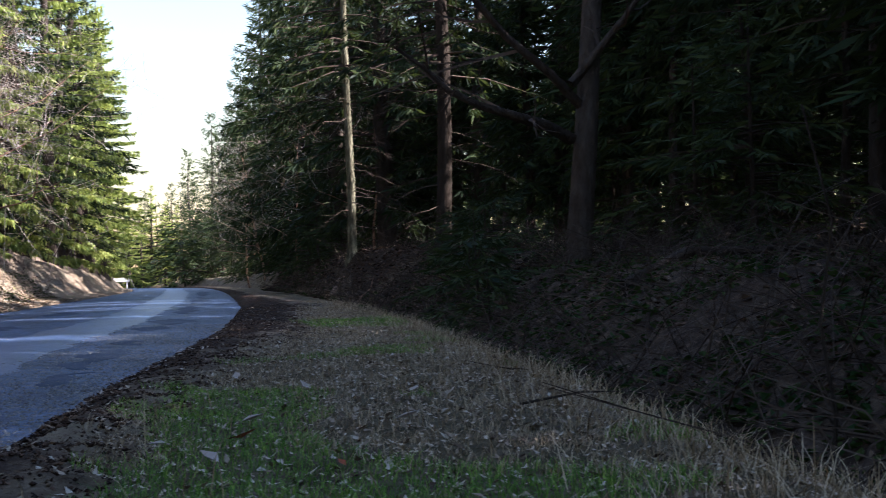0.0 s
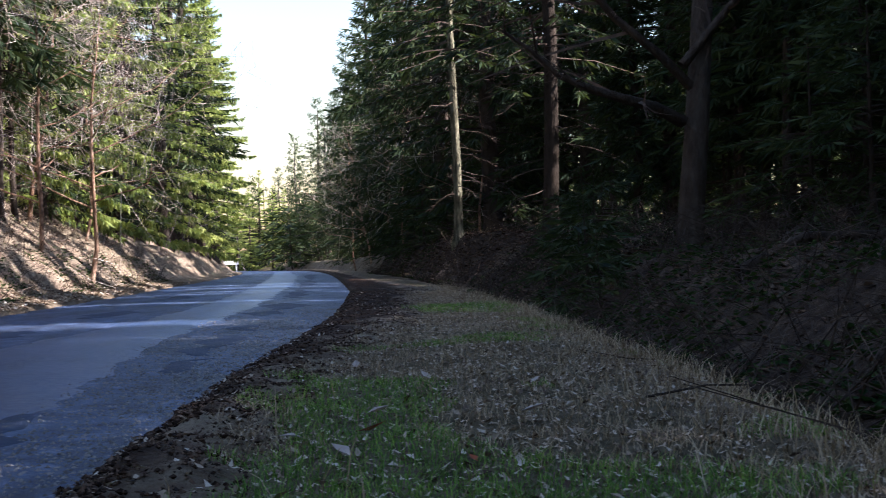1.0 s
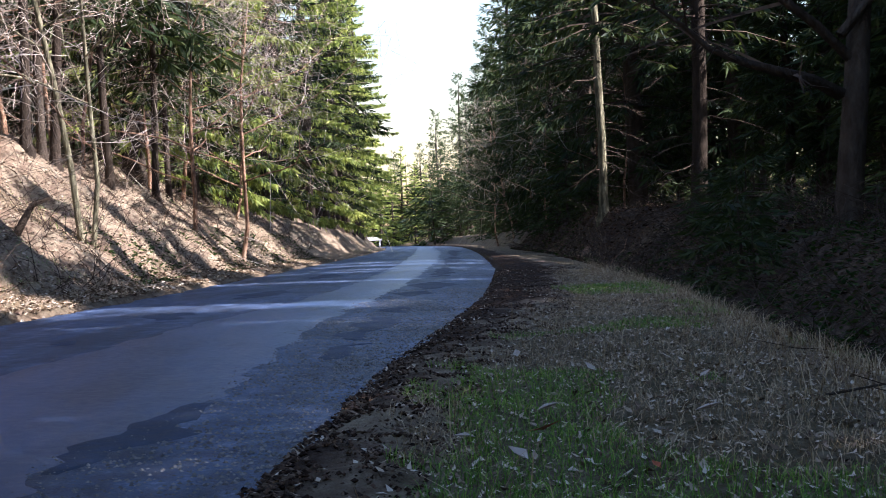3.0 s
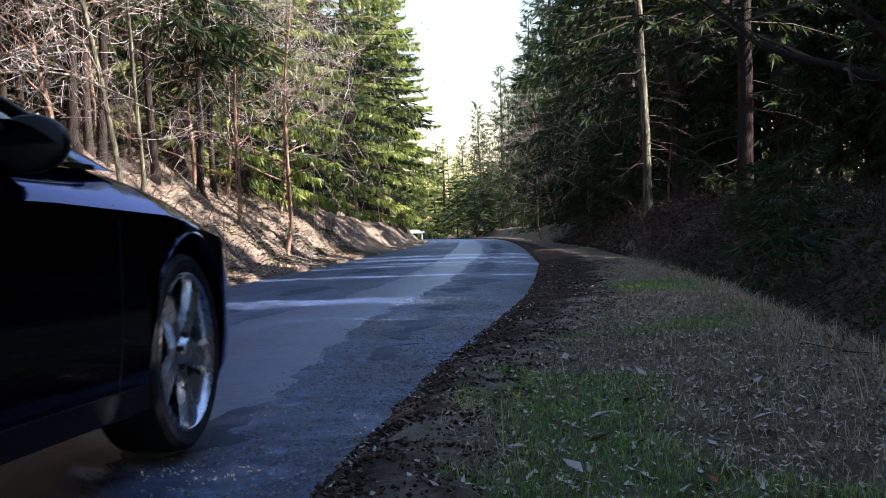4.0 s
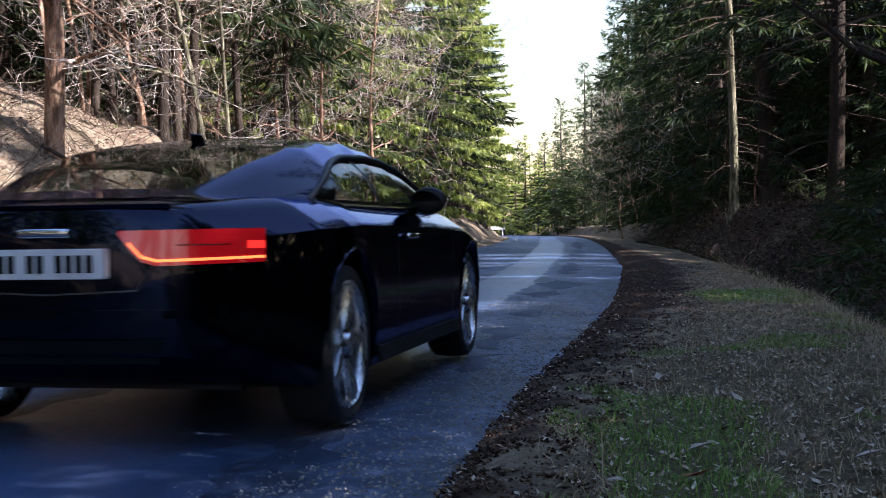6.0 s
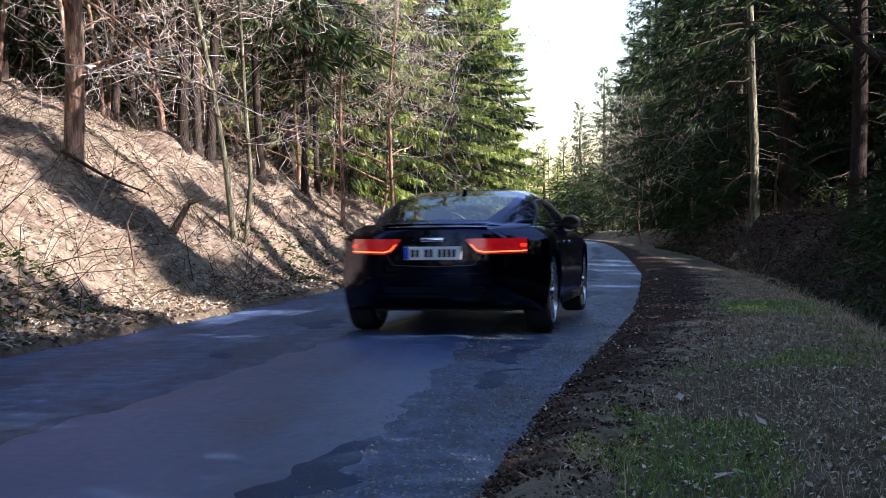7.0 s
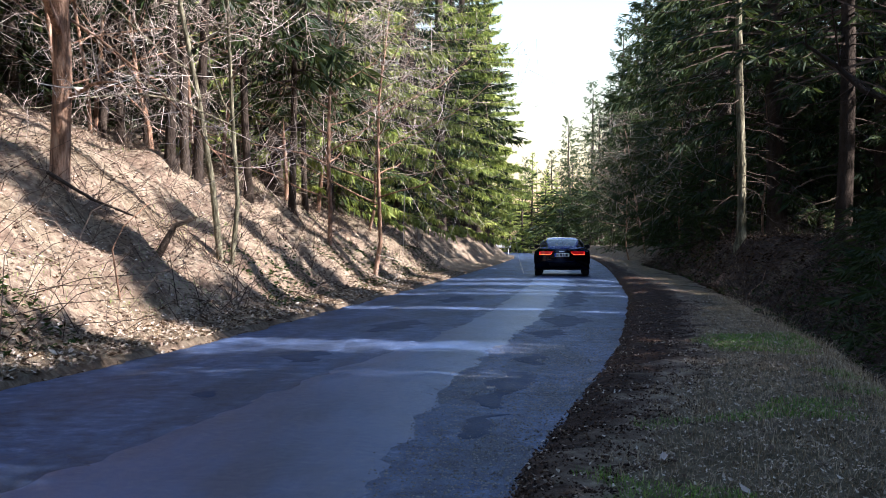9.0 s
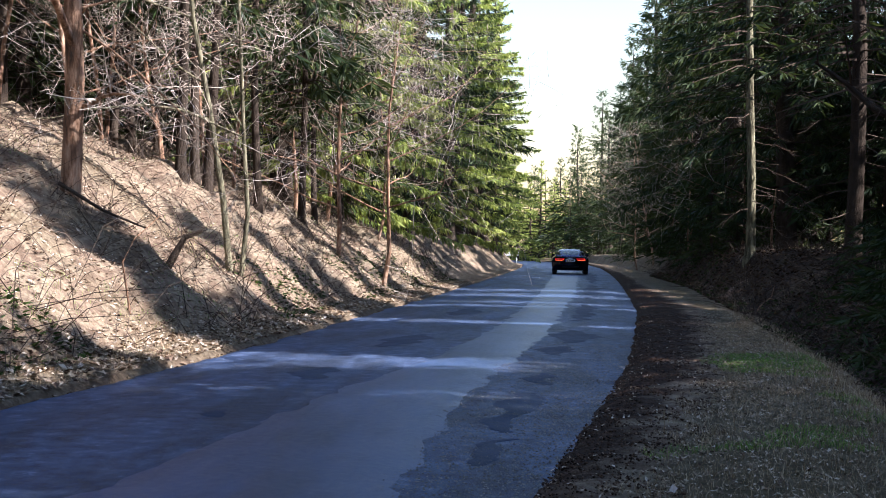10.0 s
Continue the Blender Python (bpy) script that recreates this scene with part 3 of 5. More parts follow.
def sunny_height(x, y, H, R, loose=1.0):
    """How tall a spruce right of the road may be at this place without shading the lit strips."""
    c = y + 0.247 * (x - 1.4)
    for spans, x0, z0 in ((LIT_BANK, -4.5, 0.1), (LIT_ROAD, 1.4, 0.0), (LIT_ROW, 6.4, 5.5), (LIT_TRUNKS, 5.4, 0.5)):
        cap = max(0.5, z0 + 0.669 * (x - x0)) * (loose if spans is LIT_ROW else 1.0)
        for lo, hi in spans:
            d = max(0.0, lo - c, c - hi) / R
            if d < 0.97:
                H = min(H, cap / (1 - d ** 1.33))
    return H


def build_forest():
    rng = random.Random(4)
    LAB_EDGE = "tall green spruce with drooping needle branches beside the road"
    LAB_IN = "forest spruce with a bare lower trunk and dead brown branches"
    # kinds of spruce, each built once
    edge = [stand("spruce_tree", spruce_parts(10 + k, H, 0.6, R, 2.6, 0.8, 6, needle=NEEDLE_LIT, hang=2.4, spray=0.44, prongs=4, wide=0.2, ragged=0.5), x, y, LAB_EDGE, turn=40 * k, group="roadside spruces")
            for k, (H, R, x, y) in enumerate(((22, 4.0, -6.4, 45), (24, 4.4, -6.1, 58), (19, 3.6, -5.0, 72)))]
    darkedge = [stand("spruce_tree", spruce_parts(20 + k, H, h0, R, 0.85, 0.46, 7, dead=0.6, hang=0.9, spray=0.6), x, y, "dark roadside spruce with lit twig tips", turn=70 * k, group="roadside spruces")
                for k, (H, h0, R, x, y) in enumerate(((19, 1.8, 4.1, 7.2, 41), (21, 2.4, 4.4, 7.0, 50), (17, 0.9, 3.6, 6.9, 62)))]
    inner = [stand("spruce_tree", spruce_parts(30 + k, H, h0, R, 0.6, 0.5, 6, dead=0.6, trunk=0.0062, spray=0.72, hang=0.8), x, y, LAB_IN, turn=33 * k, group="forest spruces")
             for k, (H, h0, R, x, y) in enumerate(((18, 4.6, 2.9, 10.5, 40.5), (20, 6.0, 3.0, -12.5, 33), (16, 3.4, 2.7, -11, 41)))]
    low = [stand("spruce_tree", spruce_parts(40 + k, H, h0, R, 0.42, 0.62, 6, prongs=2, spray=1.1, trunk=0.012), x, y, "dense dark spruce for the deep forest and for unseen added shade", turn=12 * k, group="forest spruces")
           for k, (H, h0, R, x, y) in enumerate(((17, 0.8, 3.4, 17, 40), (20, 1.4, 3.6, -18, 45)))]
    young = [stand("young_spruce", spruce_parts(60 + k, H, 0.15, R, 1.7, 0.24, 6, spray=0.28, hang=0.25, trunk=0.012), x, y, "bushy young spruce with branches to the ground", turn=50 * k, group="young spruces")
             for k, (H, R, x, y) in enumerate(((1.5, 1.1, 4.15, 17.0), (3.4, 1.5, 7.2, 15.2)))]
    # roadside rows
    for x, y, s, k in ((-7.2, 52, 0.95, 2), (-5.3, 65, 1.0, 0), (-4.9, 79, 1.0, 1), (-4.4, 87, 1.0, 2), (-4.2, 95, 0.95, 0), (-4.3, 103, 0.9, 1), (-5.6, 111, 0.9, 2), (-8.5, 40, 0.95, 1), (-9.5, 50, 1.0, 0), (-7.8, 36.5, 0.8, 1), (-6.8, 41, 0.9, 0), (-10.5, 120, 0.9, 2), (-9, 131, 0.6, 0), (-13, 128, 0.9, 1), (-3.5, 139, 0.45, 2), (-1.2, 146, 0.5, 1), (-6, 137, 0.45, 0), (-2.2, 143, 0.42, 0), (0.3, 141, 0.4, 1), (-4.6, 147, 0.5, 1), (1.8, 145, 0.45, 2), (-8, 144, 0.5, 1)):
        again(edge[k], x, y, rng.uniform(0, 360), s)
    for x, y, s, k in ((-5.9, 52, 0.85, 0), (-5.2, 69, 0.9, 1), (-6.6, 39, 0.75, 2), (-4.7, 83, 0.9, 0), (8.2, 46, 1.0, 2), (7.3, 56, 0.95, 0), (7.2, 68, 0.95, 1), (7.0, 74, 0.95, 0), (7.0, 80, 0.9, 2), (7.0, 86, 0.95, 1), (6.8, 92, 0.85, 0), (6.7, 98, 0.85, 2), (6.6, 105, 0.85, 1), (6.2, 112, 0.8, 0), (5.6, 119, 0.8, 2), (5.0, 127, 0.8, 1), (3.4, 150, 0.9, 2), (3.2, 136, 0.55, 0), (1.2, 152, 0.55, 1), (9.8, 39, 0.8, 2), (9.6, 30, 0.6, 0), (10, 43, 0.9, 1), (10, 55, 1.0, 2), (10.5, 66, 1.0, 0), (10.5, 80, 1.0, 1)):
        again(darkedge[k], x, y, rng.uniform(0, 360), s)
    for k, (x, y) in enumerate(((2.2, 128), (3.6, 134), (1.8, 139), (-0.6, 147), (1.6, 150), (-2.6, 151), (3.8, 144), (-8.2, 128), (-9.4, 134), (-10.8, 139), (-5.0, 153), (-7.2, 155), (5.2, 124), (5.6, 131))):
        again(young[k % 2], x, y, rng.uniform(0, 360), rng.uniform(2.2, 3.0) * (2.0 if k % 2 == 0 else 1.0))
    INNER, LOW = ((18, 2.9), (20, 3.0), (16, 2.7)), ((17, 3.4), (20, 3.6))

    def right(kinds, sizes, k, x, y, s, wide=1.0, least=0.5):
        """A spruce right of the road, kept low where the sun comes through."""
        if math.hypot(x - 6.2, y - 28.0) < 1.4 or math.hypot(x - 5.9, y - 18.2) < 1.8 or math.hypot(x - 5.0, y - 34) < 1.4:
            return
        H, R = sizes[k]
        h = sunny_height(x, y, H * s, 1.2 * R * s * wide + 0.4, rng.uniform(0.8, 1.25))
        if h > least * H * s:
            again(kinds[k], x, y, rng.uniform(0, 360), h / H, wide)
    # the stand behind, both sides; trees unseen round the camera are added for shade
    for k in range(110):
        y = -14 + 84 * (k + rng.random()) / 110
        x = lerp(y, VERGE_R) + 3.6 + rng.random() ** 1.1 * 14
        right(inner, INNER, k % 3, x, y, rng.uniform(0.62, 0.85) if y < 44 else rng.uniform(0.8, 1.05), 1.2)
    for k in range(64):
        y = 15 + 56 * (k + rng.random()) / 64
        x = lerp(y, ROAD_L) - 6.3 - rng.random() ** 1.2 * 15
        if math.hypot(x + 7.4, y - 19) > 3.5:
            again(inner[(k + 1) % 3], x, y, rng.uniform(0, 360), rng.uniform(0.75, 1.1))
    for k in range(80):
        y = -34 + 184 * (k + rng.random()) / 80
        x = lerp(min(y, 100), VERGE_R) + rng.uniform(11, 30)
        right(low, LOW, k % 2, x, y, rng.uniform(0.8, 1.1), 1.1, 0.4)
        if k % 2 == 0:
            again(low[k // 2 % 2], lerp(min(y, 100), ROAD_L) - rng.uniform(15, 34), y if y > 12 else y - 6, rng.uniform(0, 360), rng.uniform(0.8, 1.1))
    for k in range(15):
        again(low[k % 2], 36 + rng.uniform(0, 9), 14 + 5 * k, rng.uniform(0, 360), 1.1)
    for k in range(9):
        # these first three placements stand unseen, added to block skylight round the camera
        again(low[k % 2], -30 + 7 * k, -34 - rng.uniform(0, 6), rng.uniform(0, 360), 1.0)
        again(low[k % 2], -8.5 - rng.uniform(0, 5), -14 + 2.6 * k, rng.uniform(0, 360), 0.9)
        if k < 7:
            again(low[k % 2], 5.6 + 2.2 * (k % 2), -13 + 2.3 * k, rng.uniform(0, 360), 0.95)
        again(low[k % 2], -14 + 2.4 * k, 152 + rng.uniform(0, 14), rng.uniform(0, 360), 0.55)
    for k in range(26):
        y = 16 + 40 * (k + rng.random()) / 26
        again(low[k % 2], lerp(y, ROAD_L) - rng.uniform(10.5, 22), y, rng.uniform(0, 360), rng.uniform(0.7, 1.0))
    # close crowns right of the near verge, unseen, added to shade road and slope
    for x, y, s in ((6.6, -3.5, 0.7), (7.0, 0.5, 0.72), (6.4, 3.6, 0.66), (8.2, 5.2, 0.7), (7.6, 8.6, 0.62), (10.2, 2.2, 0.75), (10.8, 6.6, 0.75), (11.6, 9.2, 0.68), (13.4, 4.4, 0.8), (14.5, 8.2, 0.75), (12.5, -1.0, 0.8)):
        right(low, LOW, int(x * 10) % 2, x, y, s)
    for k in range(30):
        y = 9 + 22 * (k + rng.random()) / 30
        x = lerp(y, VERGE_R) + 4.5 + rng.random() * 9
        right(inner, INNER, k % 3, x, y, rng.uniform(0.55, 0.75), 1.25)
    # dense spruces added to throw the bars of shade between the lit strips
    slim = stand("spruce_tree", spruce_parts(46, 18, 2.5, 1.15, 1.3, 0.42, 7, spray=0.6, hang=0.8, trunk=0.008, shape=0.3), 9.2, 13.87, "slim narrow-crowned spruce added to throw a bar of shade", group="forest spruces")
    for c, half in ((15.8, 1.2), (20.6, 0.5), (22.85, 0.7), (25.4, 0.8), (28.4, 0.4), (32.0, 1.0), (36.2, 0.7), (8.8, 1.5)):
        for k, x in enumerate((9.2, 11.6, 14.4)):
            tall = 0.1 + 0.669 * (x + 4.5) + rng.uniform(1.2, 2.6)
            x += rng.uniform(-0.6, 0.6)
            again(slim, x, c - 0.247 * (x - 1.4), rng.uniform(0, 360), tall / 18, half / (1.15 * tall / 18))
    # dark young growth along the far verge
    for k in range(20):
        y = 42 + 3.6 * k + rng.uniform(-1, 1)
        again(young[k % 2], lerp(y, VERGE_R) + rng.uniform(0.9, 2.2), y, rng.uniform(0, 360), rng.uniform(0.8, 1.3))
    # young growth in the shade right of the road
    for x, y, s, k in ((4.4, 18.6, 0.9, 0), (3.9, 15.6, 0.7, 0), (5.2, 20.5, 0.9, 0), (5.6, 24.5, 0.8, 0), (7.0, 16.5, 0.9, 1), (8.5, 12.0, 1.0, 1), (9.5, 19, 1.1, 1), (9, 25, 1.0, 1), (11, 15, 1.1, 0), (11, 9, 1.1, 1), (12, 21, 1.2, 1), (5.9, 22.5, 1.0, 0)):
        again(young[k], x, y, rng.uniform(0, 360), s)
    for k in range(26):
        y = 4 + 50 * (k + rng.random()) / 26
        again(young[k % 2], lerp(y, VERGE_R) + rng.uniform(8.5, 17), y, rng.uniform(0, 360), rng.uniform(1.0, 1.6))
    for k in range(16):
        y = 28 + 30 * (k + rng.random()) / 16
        again(young[k % 2], lerp(y, ROAD_L) - rng.uniform(7.5, 17), y, rng.uniform(0, 360), rng.uniform(0.7, 1.3))

    # single trees
    stand("bare_tree", bare_parts(3, 12, 0.15, 5, 0.85, 0.2, (0.02, 0.02), kids=(11, 8, 7, 3), droop=0.07, long=0.5, boughs_at=(((0.1, 0, 1.25), (0.8, -0.3, 0.35), 1.3, 0.05), ((0.12, 0, 2.4), (0.9, -0.4, -0.55), 3.4, 0.022), ((0.15, 0, 2.9), (1, -0.3, -0.12), 4.0, 0.022), ((0.15, 0, 2.7), (0.9, 0.2, 0.1), 3.2, 0.02))), -6.85, 18.3, "leafless tree with pale reddish bark on the bank")
    stand("bare_tree", bare_parts(8, 9, 0.06, 5, 0.85, 0.28, (0.05, 0), bark=BARK_LICHEN, kids=(12, 7, 6, 4), long=0.42, stems=2), -5.36, 21.5, "leafless young tree with two thin stems", turn=0)
    bare = [stand("bare_tree", bare_parts(12, 7, 0.06, 4, 0.95, 0.2, (0.12, 0), kids=(15, 8, 6), long=0.52, droop=0.02), -5.0, 29.8, "leafless grey-twigged young tree on the bank", turn=60, group="bare saplings"),
            stand("bare_tree", bare_parts(14, 7, 0.06, 4, 0.95, 0.25, (0.15, 0), kids=(15, 9, 6), long=0.54, droop=0.02), -4.25, 31.8, "leafless grey-twigged young tree on the bank", turn=-20, group="bare saplings"),
            stand("bare_tree", bare_parts(16, 9, 0.05, 4, 0.8, 0.3, (-0.05, 0), kids=(12, 9, 9), long=0.42, fine=DEADTWIG), -9.6, 27, "leafless tree at the top of the bank", turn=90, group="bare saplings")]
    for x, y, s, k in ((-8.6, 22.5, 1.0, 2), (-9.6, 19.5, 1.1, 2), (-9.2, 24.5, 0.9, 0), (-8.4, 27.5, 1.0, 0), (-7.8, 31, 1.05, 2), (-7.2, 35.6, 1.0, 1), (-10.5, 22, 1.2, 2), (-11.5, 26, 1.1, 2), (-10.8, 30.5, 1.1, 0), (-12.5, 21, 1.2, 2), (-6.6, 37, 1.1, 0), (-5.4, 39, 0.8, 1), (-8.2, 17.0, 0.7, 2), (-11.8, 18, 1.1, 2), (6.8, 41, 0.9, 2), (5.6, 53, 0.8, 2), (5.8, 64, 0.9, 2), (-9.2, 34, 1.2, 1), (6.5, 46, 1.0, 1), (6.0, 58, 1.0, 0), (5.6, 70, 1.1, 0), (5.3, 78, 1.1, 1)):
        again(bare[k], x, y, rng.uniform(0, 360), s)
    stand("spruce_tree", spruce_parts(51, 19, 5.0, 2.8, 0.9, 0.45, 6, dead=0.8, trunk=0.0064, bark=BARK_LICHEN), 5.0, 34, "slender spruce with a sunlit pale trunk and dead branches", turn=10)
    stand("spruce_tree", spruce_parts(52, 20, 4.2, 3.4, 1.0, 0.45, 6, dead=0.7, trunk=0.009), 6.2, 28.0, "spruce with a dark trunk sunlit at its foot", turn=130)
    stand("bare_tree", bare_parts(22, 13, 0.2, 4, 0.75, 0.18, (0.02, 0), bark=BARK, kids=(10, 6, 5), long=0.5, fine=DEADTWIG, boughs_at=(((0.0, 0, 1.8), (-0.75, -0.2, 0.5), 3.0, 0.1), ((0.0, 0, 2.6), (0.6, 0.1, 0.5), 2.5, 0.08))), 5.9, 18.2, "thick dark leafless tree at the top of the slope")
    for k, (x, y, s) in enumerate(((-6.9, 25.6, 0.9), (-7.0, 24.1, 0.8), (-6.1, 31.1, 0.9), (-6.8, 29.3, 0.85), (-7.6, 27, 0.8), (-6.3, 33.5, 0.8))):
        again(inner[k % 3], x, y, 50 * k, s)
    # added spruce whose high crown drops a shadow across the left bank
    stand("spruce_tree", spruce_parts(57, 12.5, 7.2, 1.3, 1.3, 0.4, 7, dead=0.3, trunk=0.011), 8.6, 14.6, "slim spruce with a high narrow crown added to shade the bank", turn=70)
    deep_wood()


# ---- the car ----
CAR_Y = [(0.0, -2.6), (2.0, 0.75), (4.0, 4.22), (4.5, 5.0), (5.0, 5.76), (5.5, 6.66), (6.0, 7.93), (6.2, 8.6), (7.5, 18.4), (8.0, 25.7), (8.5, 34.2), (9.0, 44.5), (9.5, 55.5), (10.0, 66.4)]
CAR_X = [(-10, -3.6), (-3, -2.8), (3.7, -2.1), (5.0, -1.96), (5.8, -1.87), (8.0, -1.62), (8.7, -1.53), (17.6, -0.48), (25.5, 0.02), (34, 0.35), (44.5, 0.6), (55.5, 0.78), (66.5, 0.95), (80, 1.05)]


def glide(x, table):
    """Smooth interpolation through a table of rising abscissae."""
    xs, ys = [p[0] for p in table], [p[1] for p in table]
    i = min(max(int(np.searchsorted(xs, x)) - 1, 0), len(xs) - 2)
    slope = [(ys[k + 1] - ys[k]) / (xs[k + 1] - xs[k]) for k in range(len(xs) - 1)]

    def tangent(k):
        if k == 0:
            return slope[0]
        if k == len(xs) - 1:
            return slope[-1]
        a, b = slope[k - 1], slope[k]
        return 0.0 if a * b <= 0 else 2 * a * b / (a + b)
    h = xs[i + 1] - xs[i]
    t = (x - xs[i]) / h
    return ((2 * t**3 - 3 * t**2 + 1) * ys[i] + (t**3 - 2 * t**2 + t) * h * tangent(i) + (3 * t**2 - 2 * t**3) * ys[i + 1] + (t**3 - t**2) * h * tangent(i + 1))


HALF_W = [(-2.33, 0.60), (-2.31, 0.72), (-2.26, 0.80), (-2.15, 0.86), (-1.95, 0.9), (-1.4, 0.927), (-0.6, 0.915), (0.4, 0.912), (1.35, 0.922), (1.8, 0.895), (2.05, 0.83), (2.2, 0.7), (2.27, 0.5)]
DECK = [(-2.33, 0.895), (-2.31, 0.912), (-2.26, 0.922), (-2.0, 0.94), (-1.7, 0.962), (-1.2, 0.97), (0.4, 0.955), (1.0, 0.965), (1.5, 0.91), (1.9, 0.82), (2.15, 0.7), (2.27, 0.58)]
SHOULDER = [(-2.33, 0.815), (-2.26, 0.835), (-1.8, 0.88), (-1.2, 0.9), (0.4, 0.885), (1.2, 0.855), (1.8, 0.77), (2.15, 0.64), (2.27, 0.54)]
SILL = [(-2.33, 0.36), (-2.2, 0.26), (-1.8, 0.2), (1.8, 0.18), (2.1, 0.2), (2.27, 0.28)]
ROOF = [(-1.95, 0.948), (-1.85, 0.98), (-1.4, 1.11), (-1.0, 1.205), (-0.6, 1.265), (-0.2, 1.29), (0.15, 1.285), (0.42, 1.245), (0.78, 1.135), (1.06, 1.025), (1.18, 0.965)]
AXLES = (-1.375, 1.375)


def tail(p):
    """Rounds the car's rear end in plan and in profile."""
    x, y, z = p
    k = min(1.0, max(0.0, (-1.75 - y) / 0.55))
    if y < -1.75:
        y = -1.75 + (y + 1.75) * 0.82
    x *= 1 - 0.22 * k
    return (x, y + k * (0.17 * (x / 0.9) ** 2 + 0.9 * max(0.0, 0.52 - z) ** 2 + 0.5 * max(0.0, z - 0.68) ** 2), z)


def grid_mesh(rows, pick=None):
    """A bmesh from rows of points; pick(i, j) says which quads to keep."""
    bm = bmesh.new()
    vs = [[bm.verts.new(p) for p in r] for r in rows]
    for i in range(len(rows) - 1):
        for j in range(len(rows[0]) - 1):
            if pick is None or pick(i, j):
                bm.faces.new((vs[i][j], vs[i][j + 1], vs[i + 1][j + 1], vs[i + 1][j]))
    bmesh.ops.delete(bm, geom=[v for v in bm.verts if not v.link_faces], context="VERTS")
    bmesh.ops.remove_doubles(bm, verts=bm.verts, dist=0.0005)
    return bm


def block(bm, x0, x1, y0, y1, z0, z1, bevel=0.0):
    r = bmesh.ops.create_cube(bm, size=1, matrix=Matrix.Translation(((x0 + x1) / 2, (y0 + y1) / 2, (z0 + z1) / 2)) @ Matrix.Diagonal((x1 - x0, y1 - y0, z1 - z0, 1)))
    if bevel:
        edges = list({e for v in r["verts"] for e in v.link_edges})
        bmesh.ops.bevel(bm, geom=edges, offset=bevel, segments=3, affect="EDGES", profile=0.5)
    return bm


def ribbon(pts_low, pts_high, thick):
    """A curved plate between two lines of points, thickened outwards from the car's middle."""
    bm = bmesh.new()
    n = len(pts_low)
    pts_low, pts_high = [tail(p) for p in pts_low], [tail(p) for p in pts_high]
    inner = [[bm.verts.new(p) for p in line] for line in (pts_low, pts_high)]
    outer = []
    for line in (pts_low, pts_high):
        row = []
        for p in line:
            d = Vector((p[0] * (0.25 if p[1] < -2.1 else 1.0), p[1] * (1.0 if abs(p[1]) > 1.9 else 0.05), 0)).normalized() if abs(p[0]) + abs(p[1]) > 0 else Vector((0, 1, 0))
            row.append(bm.verts.new(Vector(p) + d * thick))
        outer.append(row)
    for k in range(n - 1):
        bm.faces.new((outer[0][k], outer[0][k + 1], outer[1][k + 1], outer[1][k]))
        bm.faces.new((inner[0][k], inner[0][k + 1], outer[0][k + 1], outer[0][k]))
        bm.faces.new((inner[1][k], inner[1][k + 1], outer[1][k + 1], outer[1][k]))
    for k in (0, n - 1):
        bm.faces.new((inner[0][k], outer[0][k], outer[1][k], inner[1][k]))
    return bm


def tail_mid(p, f):
    """The point at fraction f of the way from the middle to p on an end panel, bowed outwards at the rear."""
    x, y, z = p
    if y > 0:
        return (x * f, y, z)
    return (x * f, y - 0.17 * (x / 0.9) ** 2 * (1 - f * f), z)


def body_section(y):
    """Half section of the lower body at y, from the middle of the floor to the middle of the deck."""
    w, zt, zs, zb = lerp(y, HALF_W), lerp(y, DECK), lerp(y, SHOULDER), lerp(y, SILL)
    arch = zb
    for a in AXLES:
        d = abs(y - a)
        if d < 0.375:
            arch = max(arch, 0.335 + math.sqrt(0.375 ** 2 - d * d))
    pts = [(0, zb), (w * 0.7, zb), (w * 0.7, arch), (w * 0.955, arch)]
    flare = 0.012 if arch > zb + 0.05 else 0.0
    for k, (fw, fz) in enumerate(((0.985, 0.12), (1.0, 0.3), (1.003, 0.5), (1.0, 0.7), (0.993, 0.9))):
        z = max(zb + (zs - zb) * fz, arch + 0.02 * (k + 1) * 0.5)
        pts.append((w * fw + (flare if k < 2 else 0), min(z, zs - 0.02 * (5 - k) * 0.3)))
    pts += [(w * 0.955, zs - 0.034), (w * 0.906, zs - 0.004), (w * 0.86, zs + (zt - zs) * 0.32), (w * 0.78, zs + (zt - zs) * 0.72), (w * 0.5, zs + (zt - zs) * 0.93), (w * 0.25, zt), (0, zt)]
    return pts


CABIN_S = (0.0, 0.05, 0.12, 0.2, 0.28, 0.36, 0.44, 0.52, 0.6, 0.68, 0.76, 0.84, 0.9, 0.95, 1.0)
QUARTER = (-1.36, -0.6)


def pane_top(y):
    """How far up the cabin side the glass reaches at y, 0 at the belt and 1 at the roof rail."""
    if y < QUARTER[1]:
        u = (QUARTER[1] - y) / (QUARTER[1] - QUARTER[0])
        return 0.05 + 0.8 * max(0.0, 1 - u ** 2.6)
    return 0.85 if y < 0.55 else 0.85 - 0.5 * (y - 0.55)


def side_point(y, s, sign, out=0.004):
    pts = roof_section(y)[:len(CABIN_S)]
    return (sign * (float(np.interp(s, CABIN_S, [p[0] for p in pts])) + out), y, float(np.interp(s, CABIN_S, [p[1] for p in pts])))


